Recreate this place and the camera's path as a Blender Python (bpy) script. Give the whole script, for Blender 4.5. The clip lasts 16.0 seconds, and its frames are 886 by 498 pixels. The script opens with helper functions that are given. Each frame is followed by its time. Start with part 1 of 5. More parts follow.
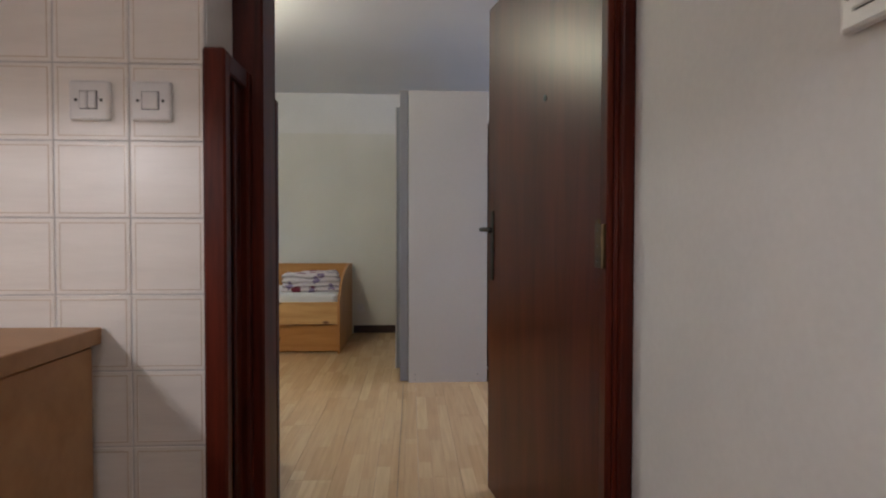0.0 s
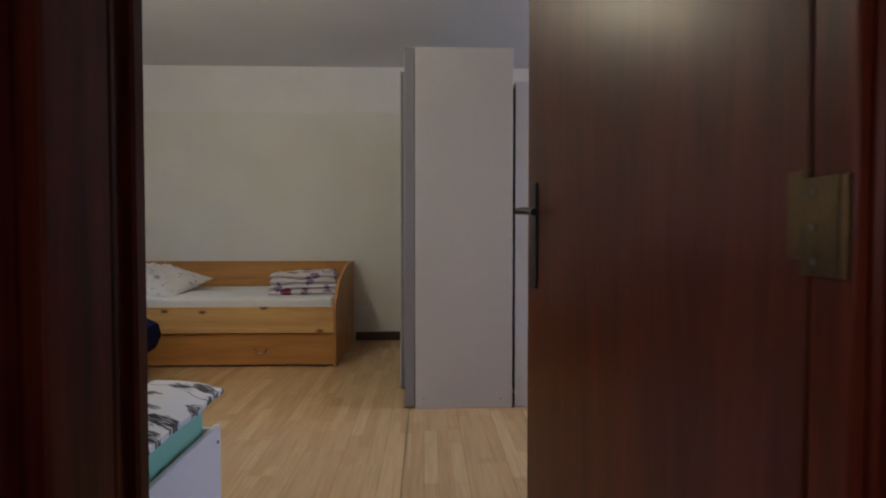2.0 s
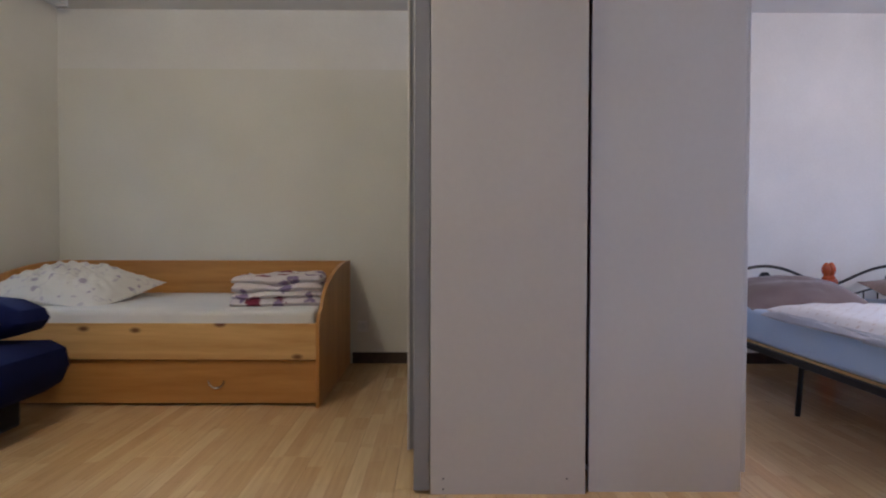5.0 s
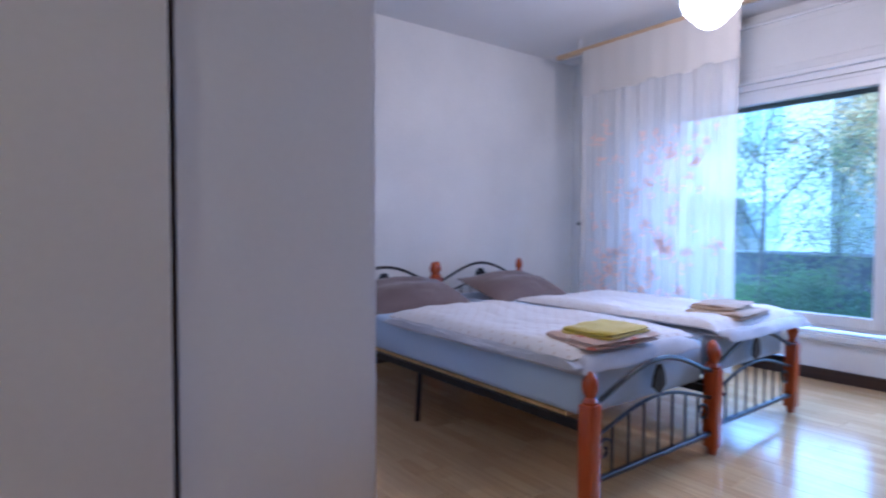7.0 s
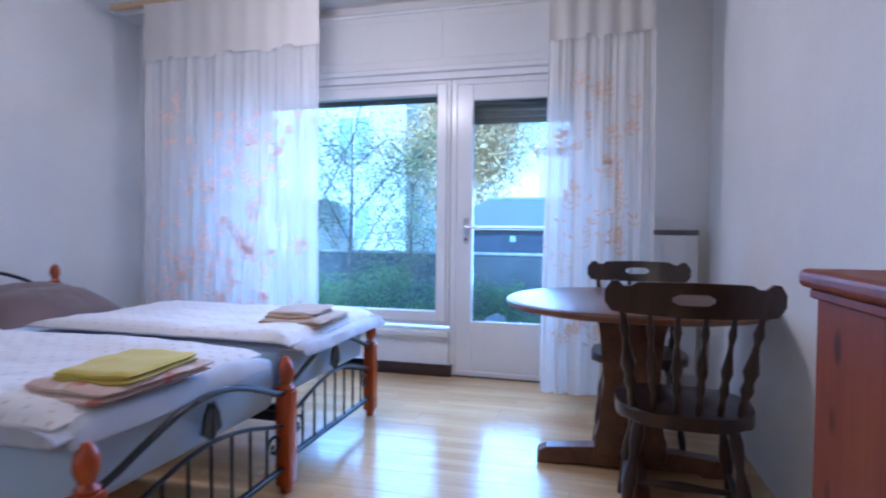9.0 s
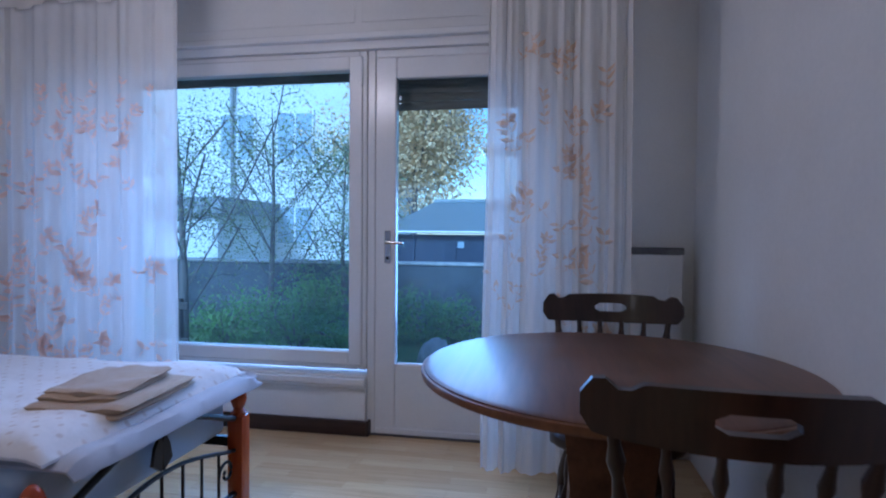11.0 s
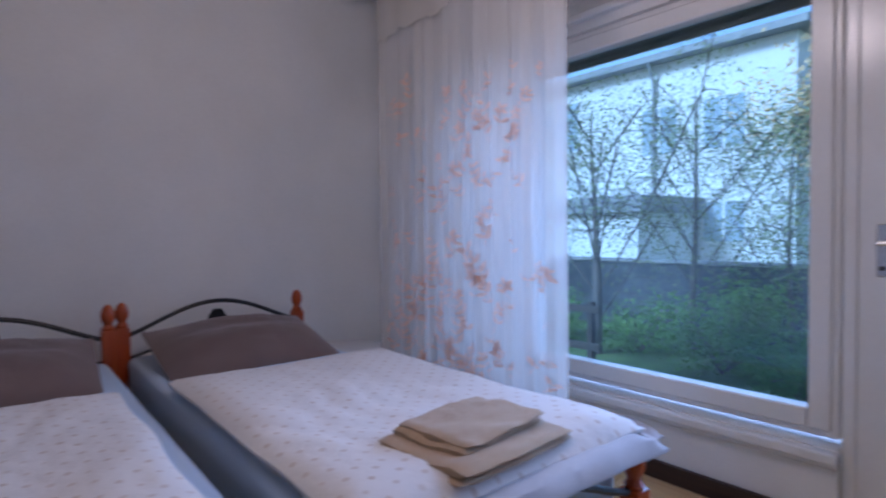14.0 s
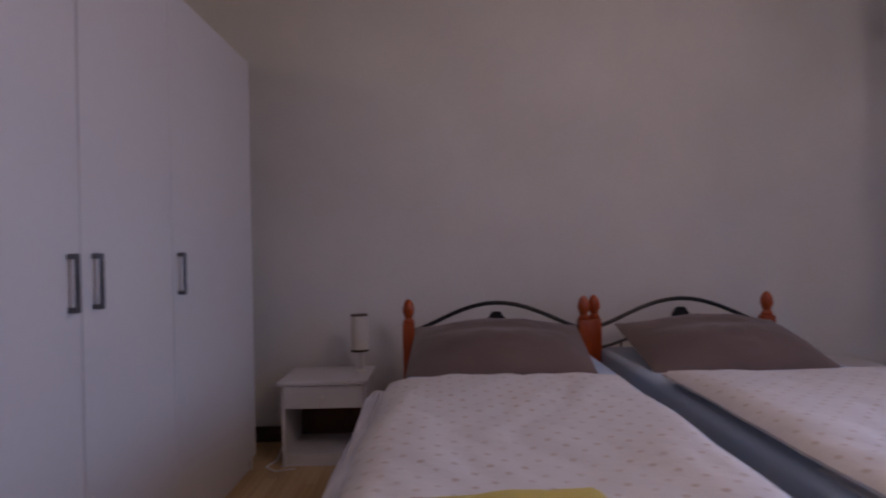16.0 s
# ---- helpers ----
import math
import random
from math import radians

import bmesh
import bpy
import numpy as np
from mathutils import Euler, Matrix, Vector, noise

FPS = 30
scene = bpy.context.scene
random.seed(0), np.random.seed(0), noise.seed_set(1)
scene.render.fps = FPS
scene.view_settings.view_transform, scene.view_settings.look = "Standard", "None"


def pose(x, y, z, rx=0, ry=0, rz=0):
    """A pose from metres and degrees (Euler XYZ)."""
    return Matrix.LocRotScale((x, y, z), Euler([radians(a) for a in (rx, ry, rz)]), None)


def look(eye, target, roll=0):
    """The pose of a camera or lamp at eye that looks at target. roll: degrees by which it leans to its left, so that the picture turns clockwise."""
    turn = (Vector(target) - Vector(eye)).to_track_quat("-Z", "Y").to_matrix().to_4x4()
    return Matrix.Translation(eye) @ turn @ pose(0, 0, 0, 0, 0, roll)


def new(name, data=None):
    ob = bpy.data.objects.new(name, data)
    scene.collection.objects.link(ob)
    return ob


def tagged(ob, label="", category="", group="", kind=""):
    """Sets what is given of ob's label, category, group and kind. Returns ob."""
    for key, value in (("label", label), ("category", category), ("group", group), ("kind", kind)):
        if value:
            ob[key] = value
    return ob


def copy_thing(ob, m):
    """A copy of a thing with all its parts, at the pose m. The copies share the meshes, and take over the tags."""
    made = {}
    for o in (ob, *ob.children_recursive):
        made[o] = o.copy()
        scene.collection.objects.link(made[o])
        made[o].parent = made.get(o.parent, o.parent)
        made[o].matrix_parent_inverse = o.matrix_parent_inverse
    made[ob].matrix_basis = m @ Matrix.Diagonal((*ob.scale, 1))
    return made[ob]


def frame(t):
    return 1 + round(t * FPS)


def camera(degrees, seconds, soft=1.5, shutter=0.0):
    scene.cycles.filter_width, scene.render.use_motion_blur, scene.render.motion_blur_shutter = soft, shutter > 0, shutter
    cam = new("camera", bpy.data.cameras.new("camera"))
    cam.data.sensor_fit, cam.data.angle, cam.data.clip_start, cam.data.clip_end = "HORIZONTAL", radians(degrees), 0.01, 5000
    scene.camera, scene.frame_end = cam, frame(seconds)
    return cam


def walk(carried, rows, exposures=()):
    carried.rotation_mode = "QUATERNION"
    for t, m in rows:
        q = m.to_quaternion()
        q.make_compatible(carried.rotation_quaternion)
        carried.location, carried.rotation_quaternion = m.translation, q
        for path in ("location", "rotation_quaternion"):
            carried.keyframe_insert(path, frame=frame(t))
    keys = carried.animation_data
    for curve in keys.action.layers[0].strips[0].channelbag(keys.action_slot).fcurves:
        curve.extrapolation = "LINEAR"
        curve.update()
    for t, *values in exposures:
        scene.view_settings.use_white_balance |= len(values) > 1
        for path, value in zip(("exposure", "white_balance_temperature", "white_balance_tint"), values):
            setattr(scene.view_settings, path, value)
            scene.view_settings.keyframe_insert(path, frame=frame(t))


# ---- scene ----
cam = camera(76.5, 16.0, soft=2.0, shutter=0.45)
PATH = [
    (0, (0.176, -0.221, 1.1), (0.287, 1.775, 1.054), 0.1),
    (0.5, (0.191, -0.033, 1.08), (0.272, 1.965, 1.032), -0.0),
    (1, (0.180, 0.177, 1.075), (0.271, 2.174, 1.024), 0.2),
    (1.5, (0.185, 0.362, 1.062), (0.299, 2.358, 1.009), 0.3),
    (2, (0.215, 0.59, 1.068), (0.277, 2.589, 1.011), 0.0),
    (2.5, (0.224, 0.786, 1.062), (0.125, 2.783, 1.0), 0.1),
    (3, (0.197, 1.011, 1.052), (0.065, 3.005, 0.991), 0.1),
    (5.5, (0.183, 2.054, 0.977), (0.337, 4.047, 0.933), 0.2),
    (6, (0.272, 2.226, 1.007), (0.769, 4.162, 0.945), 0.4),
    (6.5, (0.352, 2.332, 1.025), (1.219, 4.134, 0.963), 0.3),
    (7, (0.430, 2.392, 1.055), (1.632, 3.989, 0.983), 0.2),
    (7.5, (0.485, 2.523, 1.033), (2.027, 3.795, 0.969), 0.7),
    (8, (0.650, 2.579, 1.014), (2.391, 3.561, 0.96), 0.6),
    (8.5, (0.855, 2.596, 1.024), (2.717, 3.324, 0.969), 0.6),
    (9, (1.055, 2.57, 1.03), (2.988, 3.078, 0.972), 0.6),
    (9.5, (1.287, 2.614, 1.041), (3.261, 2.927, 0.99), 0.6),
    (12, (2.359, 2.576, 1.151), (4.299, 3.056, 1.086), 0.1),
    (12.5, (2.519, 2.641, 1.132), (4.358, 3.425, 1.076), -0.2),
    (13, (2.644, 2.713, 1.12), (4.333, 3.782, 1.065), -0.3),
    (13.5, (2.675, 2.785, 1.116), (4.164, 4.119, 1.058), -0.5),
    (14, (2.606, 2.871, 1.123), (3.853, 4.434, 1.064), -0.6),
    (14.5, (2.498, 2.947, 1.125), (3.474, 4.692, 1.072), -0.7),
    (15, (2.492, 3.016, 1.092), (3.068, 4.931, 1.058), -1.2),
    (15.5, (2.440, 3.035, 1.074), (2.660, 5.022, 1.054), -1.1),
    (16, (2.295, 3.048, 1.05), (2.297, 5.048, 1.052), -1.2),
]
EXPOSURES = [(0.0, 1.80, 5650, 13), (1.0, 1.58, 5780, 14), (3.2, 1.44, 6000, 17), (5.5, 1.76, 5740, 19), (6.5, 1.52, 5330, 22), (8.0, 1.77, 5150, 18), (9.0, 1.55, 5160, 18),
             (9.5, 1.22, 5180, 18), (12.0, 0.40, 5240, 18), (13.5, 0.60, 5620, 22), (15.0, 0.42, 6600, 30), (16.0, 0.19, 7050, 35)]
walk(cam, [(t, look(eye, target, roll)) for t, eye, target, roll in PATH], EXPOSURES)

# ---- world and lights ----
world = bpy.data.worlds.new("world")
scene.world = world
world.use_nodes = True
wn = world.node_tree.nodes
sky = wn.new("ShaderNodeTexSky")
sky.sky_type = "NISHITA"
sky.sun_disc = False
sky.sun_elevation = radians(38)
sky.sun_rotation = radians(250)
sky.air_density, sky.dust_density, sky.ozone_density = 1.2, 0.6, 4.0
wn["Background"].inputs[1].default_value = 0.15
world.node_tree.links.new(sky.outputs[0], wn["Background"].inputs[0])


def lamp_light(name, kind, m, energy, colour, **more):
    data = bpy.data.lights.new(name, kind)
    data.energy, data.color = energy, colour
    for key, value in more.items():
        if key == "size":
            data.size = value
        if key == "size_y":
            data.shape, data.size_y = "RECTANGLE", value
        if key == "radius":
            data.shadow_soft_size = value
        if key == "cone":
            data.spot_size, data.spot_blend = value, 0.12
        if key == "spread":
            data.spread = value
        if key == "angle":
            data.angle = value
    ob = new(name, data)
    ob.matrix_world = m
    return ob


lamp_light("sun", "SUN", look((0, 0, 30), (12, -4, 22)), 3.1, (0.62, 0.80, 1.0), angle=radians(14))
# sky light through the bedroom window, the balcony door and the window behind the sofa
lamp_light("window_light", "AREA", look((5.12, 4.3, 1.25), (0, 4.3, -2.0)), 11, (0.38, 0.60, 1.0), size=1.4, size_y=1.45, spread=radians(115))
lamp_light("door_light", "AREA", look((5.12, 3.06, 1.2), (0, 3.06, -2.0)), 7.2, (0.38, 0.60, 1.0), size=0.62, size_y=1.45, spread=radians(115))
lamp_light("sofa_window_light", "AREA", look((-2.82, 4.2, 1.45), (0, 4.2, 1.2)), 0.8, (0.22, 0.42, 1.0), size=1.5, size_y=1.0)
# ceiling lamps of the bedroom and the living room
lamp_light("bedroom_bulb", "POINT", pose(3.35, 3.94, 2.24), 7.8, (1.0, 0.83, 0.77), radius=0.11)
lamp_light("living_bulb", "POINT", pose(-1.25, 3.50, 2.50), 7.4, (1.0, 0.85, 0.44), radius=0.05)
# unseen fill lamp added to brighten the kitchen, without a fixture
lamp_light("kitchen_fill", "POINT", pose(-0.25, -1.1, 2.45), 2.8, (1.0, 0.89, 0.78), radius=0.10)
# unseen under-cabinet lamp; its cone edge replaces the cabinet's shadow line on the tiles
lamp_light("worktop_lamp", "SPOT", pose(-0.95, -0.10, 1.43), 4.4, (1.0, 0.90, 0.79), radius=0.06, cone=radians(178))


# ---- materials ----
def principled(name, rough=0.5, metallic=0.0, coat=0.0):
    m = bpy.data.materials.new(name)
    m.use_nodes = True
    b = m.node_tree.nodes["Principled BSDF"]
    b.inputs["Roughness"].default_value = rough
    b.inputs["Metallic"].default_value = metallic
    b.inputs["Coat Weight"].default_value = coat
    return m, m.node_tree.nodes, m.node_tree.links, b


def rgb(c):
    return (c[0], c[1], c[2], 1.0)


def ramp_node(nodes, stops):
    r = nodes.new("ShaderNodeValToRGB")
    while len(r.color_ramp.elements) < len(stops):
        r.color_ramp.elements.new(0.5)
    for e, (p, c) in zip(r.color_ramp.elements, stops):
        e.position, e.color = p, rgb(c)
    return r


def mottled(name, c1, c2, rough=0.6, scale=3.0, fine=60.0, bump=0.15, stretch=(1, 1, 1), metallic=0.0, coat=0.0, spread=0.25, island=False):
    """Two colours mixed by a broad and a fine noise, with a fine relief."""
    m, n, l, b = principled(name, rough, metallic, coat)
    tc = n.new("ShaderNodeTexCoord")
    mp = n.new("ShaderNodeMapping")
    mp.inputs["Scale"].default_value = stretch
    l.new(tc.outputs["Object"], mp.inputs["Vector"])
    if island:
        oi = n.new("ShaderNodeObjectInfo")
        sc = n.new("ShaderNodeVectorMath")
        sc.operation = "MULTIPLY_ADD"
        sc.inputs[1].default_value = (7.3, 5.1, 3.7)
        l.new(oi.outputs["Random"], sc.inputs[0])
        l.new(tc.outputs["Object"], sc.inputs[2])
        l.new(sc.outputs[0], mp.inputs["Vector"])
    a = n.new("ShaderNodeTexNoise")
    a.inputs["Scale"].default_value, a.inputs["Detail"].default_value = scale, 5
    f = n.new("ShaderNodeTexNoise")
    f.inputs["Scale"].default_value, f.inputs["Detail"].default_value = fine, 4
    l.new(mp.outputs[0], a.inputs["Vector"])
    l.new(mp.outputs[0], f.inputs["Vector"])
    mx = n.new("ShaderNodeMath")
    mx.operation = "MULTIPLY_ADD"
    mx.inputs[1].default_value = 0.35
    l.new(f.outputs["Fac"], mx.inputs[0])
    l.new(a.outputs["Fac"], mx.inputs[2])
    r = ramp_node(n, [(0.675 - spread, c1), (0.675 + spread, c2)])
    l.new(mx.outputs[0], r.inputs[0])
    l.new(r.outputs[0], b.inputs["Base Color"])
    bp = n.new("ShaderNodeBump")
    bp.inputs["Strength"].default_value, bp.inputs["Distance"].default_value = bump, 0.004
    l.new(f.outputs["Fac"], bp.inputs["Height"])
    l.new(bp.outputs[0], b.inputs["Normal"])
    rr = n.new("ShaderNodeMapRange")
    rr.inputs[3].default_value, rr.inputs[4].default_value = max(0.02, rough - 0.08), min(1, rough + 0.08)
    l.new(a.outputs["Fac"], rr.inputs[0])
    l.new(rr.outputs[0], b.inputs["Roughness"])
    return m


def wood(name, dark, light, rough=0.35, grain="z", scale=1.0, knots=None, coat=0.0, bump=0.08):
    """Grain along one axis, broad streaks, optional knots."""
    long, wide = 1.2 * scale, 14.0 * scale
    stretch = {"x": (long, wide, wide), "y": (wide, long, wide), "z": (wide, wide, long)}[grain]
    m, n, l, b = principled(name, rough, 0.0, coat)
    tc = n.new("ShaderNodeTexCoord")
    mp = n.new("ShaderNodeMapping")
    mp.inputs["Scale"].default_value = stretch
    l.new(tc.outputs["Object"], mp.inputs["Vector"])
    a = n.new("ShaderNodeTexNoise")
    a.inputs["Scale"].default_value, a.inputs["Detail"].default_value = 1.1, 6
    a.inputs["Distortion"].default_value = 0.6
    l.new(mp.outputs[0], a.inputs["Vector"])
    f = n.new("ShaderNodeTexNoise")
    f.inputs["Scale"].default_value, f.inputs["Detail"].default_value = 6.0, 5
    l.new(mp.outputs[0], f.inputs["Vector"])
    mx = n.new("ShaderNodeMath")
    mx.operation = "MULTIPLY_ADD"
    mx.inputs[1].default_value = 0.4
    l.new(f.outputs["Fac"], mx.inputs[0])
    l.new(a.outputs["Fac"], mx.inputs[2])
    r = ramp_node(n, [(0.45, dark), (0.92, light)])
    l.new(mx.outputs[0], r.inputs[0])
    out = r.outputs[0]
    if knots:
        v = n.new("ShaderNodeTexVoronoi")
        v.inputs["Scale"].default_value = 5.5
        kp = n.new("ShaderNodeMapping")
        kp.inputs["Scale"].default_value = {"x": (0.7, 1.4, 1.4), "y": (1.4, 0.7, 1.4), "z": (1.4, 1.4, 0.7)}[grain]
        l.new(tc.outputs["Object"], kp.inputs["Vector"])
        l.new(kp.outputs[0], v.inputs["Vector"])
        kr = ramp_node(n, [(0.08, (1, 1, 1)), (0.17, (0, 0, 0))])
        l.new(v.outputs["Distance"], kr.inputs[0])
        mixk = n.new("ShaderNodeMix")
        mixk.data_type = "RGBA"
        l.new(kr.outputs[0], mixk.inputs["Factor"])
        l.new(out, mixk.inputs["A"])
        mixk.inputs["B"].default_value = rgb(knots)
        out = mixk.outputs["Result"]
    l.new(out, b.inputs["Base Color"])
    bp = n.new("ShaderNodeBump")
    bp.inputs["Strength"].default_value, bp.inputs["Distance"].default_value = bump, 0.002
    l.new(f.outputs["Fac"], bp.inputs["Height"])
    l.new(bp.outputs[0], b.inputs["Normal"])
    return m


def laminate():
    """Printed three-strip laminate: short strips in shades of beech, shifted from board to board."""
    m, n, l, b = principled("laminate_beech", 0.23, 0.0, 0.0)
    tc = n.new("ShaderNodeTexCoord")
    oi = n.new("ShaderNodeObjectInfo")
    off = n.new("ShaderNodeVectorMath")
    off.operation = "MULTIPLY_ADD"
    off.inputs[1].default_value = (0.0, 9.7, 0.0)
    l.new(oi.outputs["Random"], off.inputs[0])
    l.new(tc.outputs["Object"], off.inputs[2])
    turn = n.new("ShaderNodeMapping")
    turn.inputs["Rotation"].default_value = (0, 0, radians(90))
    l.new(off.outputs[0], turn.inputs["Vector"])
    br = n.new("ShaderNodeTexBrick")
    br.offset, br.offset_frequency, br.squash = 0.37, 2, 1.0
    br.inputs["Scale"].default_value = 1.0
    br.inputs["Brick Width"].default_value, br.inputs["Row Height"].default_value = 0.46, 0.065
    br.inputs["Mortar Size"].default_value = 0.0006
    br.inputs["Bias"].default_value = 0.0
    br.inputs["Color1"].default_value = rgb((0.60, 0.40, 0.205))
    br.inputs["Color2"].default_value = rgb((0.71, 0.51, 0.285))
    br.inputs["Mortar"].default_value = rgb((0.44, 0.27, 0.14))
    l.new(turn.outputs[0], br.inputs["Vector"])
    mp = n.new("ShaderNodeMapping")
    mp.inputs["Scale"].default_value = (60, 3, 1)
    l.new(off.outputs[0], mp.inputs["Vector"])
    g = n.new("ShaderNodeTexNoise")
    g.inputs["Scale"].default_value, g.inputs["Detail"].default_value = 1.0, 6
    l.new(mp.outputs[0], g.inputs["Vector"])
    gr = ramp_node(n, [(0.3, (0.86, 0.83, 0.78)), (0.75, (1.05, 1.04, 1.02))])
    l.new(g.outputs["Fac"], gr.inputs[0])
    mix = n.new("ShaderNodeMix")
    mix.data_type, mix.blend_type = "RGBA", "MULTIPLY"
    mix.inputs["Factor"].default_value = 1.0
    l.new(br.outputs["Color"], mix.inputs["A"])
    l.new(gr.outputs[0], mix.inputs["B"])
    l.new(mix.outputs["Result"], b.inputs["Base Color"])
    w = n.new("ShaderNodeTexNoise")
    w.inputs["Scale"].default_value = 2.3
    l.new(tc.outputs["Object"], w.inputs["Vector"])
    rr = n.new("ShaderNodeMapRange")
    rr.inputs[3].default_value, rr.inputs[4].default_value = 0.12, 0.24
    l.new(w.outputs["Fac"], rr.inputs[0])
    l.new(rr.outputs[0], b.inputs["Roughness"])
    return m


def fabric(name, c1, c2, rough=0.9, weave=350.0, bump=0.25, sheen=0.3, scale=2.0):
    m = mottled(name, c1, c2, rough, scale, weave, bump)
    m.node_tree.nodes["Principled BSDF"].inputs["Sheen Weight"].default_value = sheen
    return m


def patterned(name, ground, inks, scale, cut, rough=0.9, stretch=(1, 1, 1), stems=None, hatch=False):
    """Cloth with blurred blossoms in one or two inks on a plain ground."""
    m, n, l, b = principled(name, rough)
    tc = n.new("ShaderNodeTexCoord")
    mp = n.new("ShaderNodeMapping")
    mp.inputs["Scale"].default_value = stretch
    l.new(tc.outputs["Object"], mp.inputs["Vector"])
    out = None
    for i, ink in enumerate(inks):
        v = n.new("ShaderNodeTexVoronoi")
        v.inputs["Scale"].default_value = scale * (1 + 0.35 * i)
        w = n.new("ShaderNodeTexNoise")
        w.inputs["Scale"].default_value, w.inputs["Detail"].default_value = scale * 5, 6
        add = n.new("ShaderNodeVectorMath")
        add.operation = "MULTIPLY_ADD"
        add.inputs[1].default_value = (0.16 / scale * 3, 0.16 / scale * 3, 0.16 / scale * 3)
        l.new(w.outputs["Color"], add.inputs[0])
        l.new(mp.outputs[0], add.inputs[2])
        l.new(mp.outputs[0], w.inputs["Vector"])
        l.new(add.outputs[0], v.inputs["Vector"])
        r = ramp_node(n, [(cut * 0.8, (1, 1, 1)), (cut, (0, 0, 0))])
        l.new(v.outputs["Distance"], r.inputs[0])
        cover = r.outputs[0]
        if hatch:
            turn, pen, k = n.new("ShaderNodeMapping"), n.new("ShaderNodeTexNoise"), n.new("ShaderNodeMath")
            turn.inputs["Rotation"].default_value, turn.inputs["Scale"].default_value = (0, 0, 0.6), (22, 110, 1)
            pen.inputs["Scale"].default_value, pen.inputs["Detail"].default_value = 1.0, 3
            stroke = ramp_node(n, [(0.36, (0.35, 0.35, 0.35)), (0.47, (1, 1, 1))])
            k.operation = "MULTIPLY"
            l.new(tc.outputs["Object"], turn.inputs["Vector"])
            l.new(turn.outputs[0], pen.inputs["Vector"])
            l.new(pen.outputs["Fac"], stroke.inputs[0])
            l.new(stroke.outputs[0], k.inputs[0])
            l.new(cover, k.inputs[1])
            cover = k.outputs[0]
        mix = n.new("ShaderNodeMix")
        mix.data_type = "RGBA"
        l.new(cover, mix.inputs["Factor"])
        if out is None:
            mix.inputs["A"].default_value = rgb(ground)
        else:
            l.new(out, mix.inputs["A"])
        mix.inputs["B"].default_value = rgb(ink)
        out = mix.outputs["Result"]
    if stems:
        s = n.new("ShaderNodeTexNoise")
        s.inputs["Scale"].default_value, s.inputs["Detail"].default_value = scale * 0.55, 1.5
        l.new(mp.outputs[0], s.inputs["Vector"])
        line = ramp_node(n, [(0.472, (0, 0, 0)), (0.482, (1, 1, 1)), (0.492, (0, 0, 0))])
        l.new(s.outputs["Fac"], line.inputs[0])
        mix = n.new("ShaderNodeMix")
        mix.data_type = "RGBA"
        l.new(line.outputs[0], mix.inputs["Factor"])
        l.new(out, mix.inputs["A"])
        mix.inputs["B"].default_value = rgb(stems)
        out = mix.outputs["Result"]
    l.new(out, b.inputs["Base Color"])
    f = n.new("ShaderNodeTexNoise")
    f.inputs["Scale"].default_value = 300
    l.new(tc.outputs["Object"], f.inputs["Vector"])
    bp = n.new("ShaderNodeBump")
    bp.inputs["Strength"].default_value, bp.inputs["Distance"].default_value = 0.2, 0.002
    l.new(f.outputs["Fac"], bp.inputs["Height"])
    l.new(bp.outputs[0], b.inputs["Normal"])
    return m


def dotted(name, ground, ink, scale):
    """Cloth with a regular lattice of small faded dots."""
    m, n, l, b = principled(name, 0.9)
    tc = n.new("ShaderNodeTexCoord")
    mp = n.new("ShaderNodeMapping")
    mp.inputs["Rotation"].default_value = (0, 0, radians(45))
    mp.inputs["Scale"].default_value = (1, 1, 0)
    l.new(tc.outputs["Object"], mp.inputs["Vector"])
    v = n.new("ShaderNodeTexVoronoi")
    v.inputs["Scale"].default_value, v.inputs["Randomness"].default_value = scale, 0.12
    l.new(mp.outputs[0], v.inputs["Vector"])
    r = ramp_node(n, [(0.12, (1, 1, 1)), (0.20, (0, 0, 0))])
    l.new(v.outputs["Distance"], r.inputs[0])
    w = n.new("ShaderNodeTexNoise")
    w.inputs["Scale"].default_value = 9
    l.new(tc.outputs["Object"], w.inputs["Vector"])
    k = n.new("ShaderNodeMath")
    k.operation = "MULTIPLY"
    l.new(r.outputs[0], k.inputs[0])
    l.new(w.outputs["Fac"], k.inputs[1])
    mix = n.new("ShaderNodeMix")
    mix.data_type = "RGBA"
    l.new(k.outputs[0], mix.inputs["Factor"])
    mix.inputs["A"].default_value = rgb(ground)
    mix.inputs["B"].default_value = rgb(ink)
    l.new(mix.outputs["Result"], b.inputs["Base Color"])
    f = n.new("ShaderNodeTexNoise")
    f.inputs["Scale"].default_value, f.inputs["Detail"].default_value = 22, 6
    l.new(tc.outputs["Object"], f.inputs["Vector"])
    bp = n.new("ShaderNodeBump")
    bp.inputs["Strength"].default_value, bp.inputs["Distance"].default_value = 0.35, 0.012
    l.new(f.outputs["Fac"], bp.inputs["Height"])
    l.new(bp.outputs[0], b.inputs["Normal"])
    return m


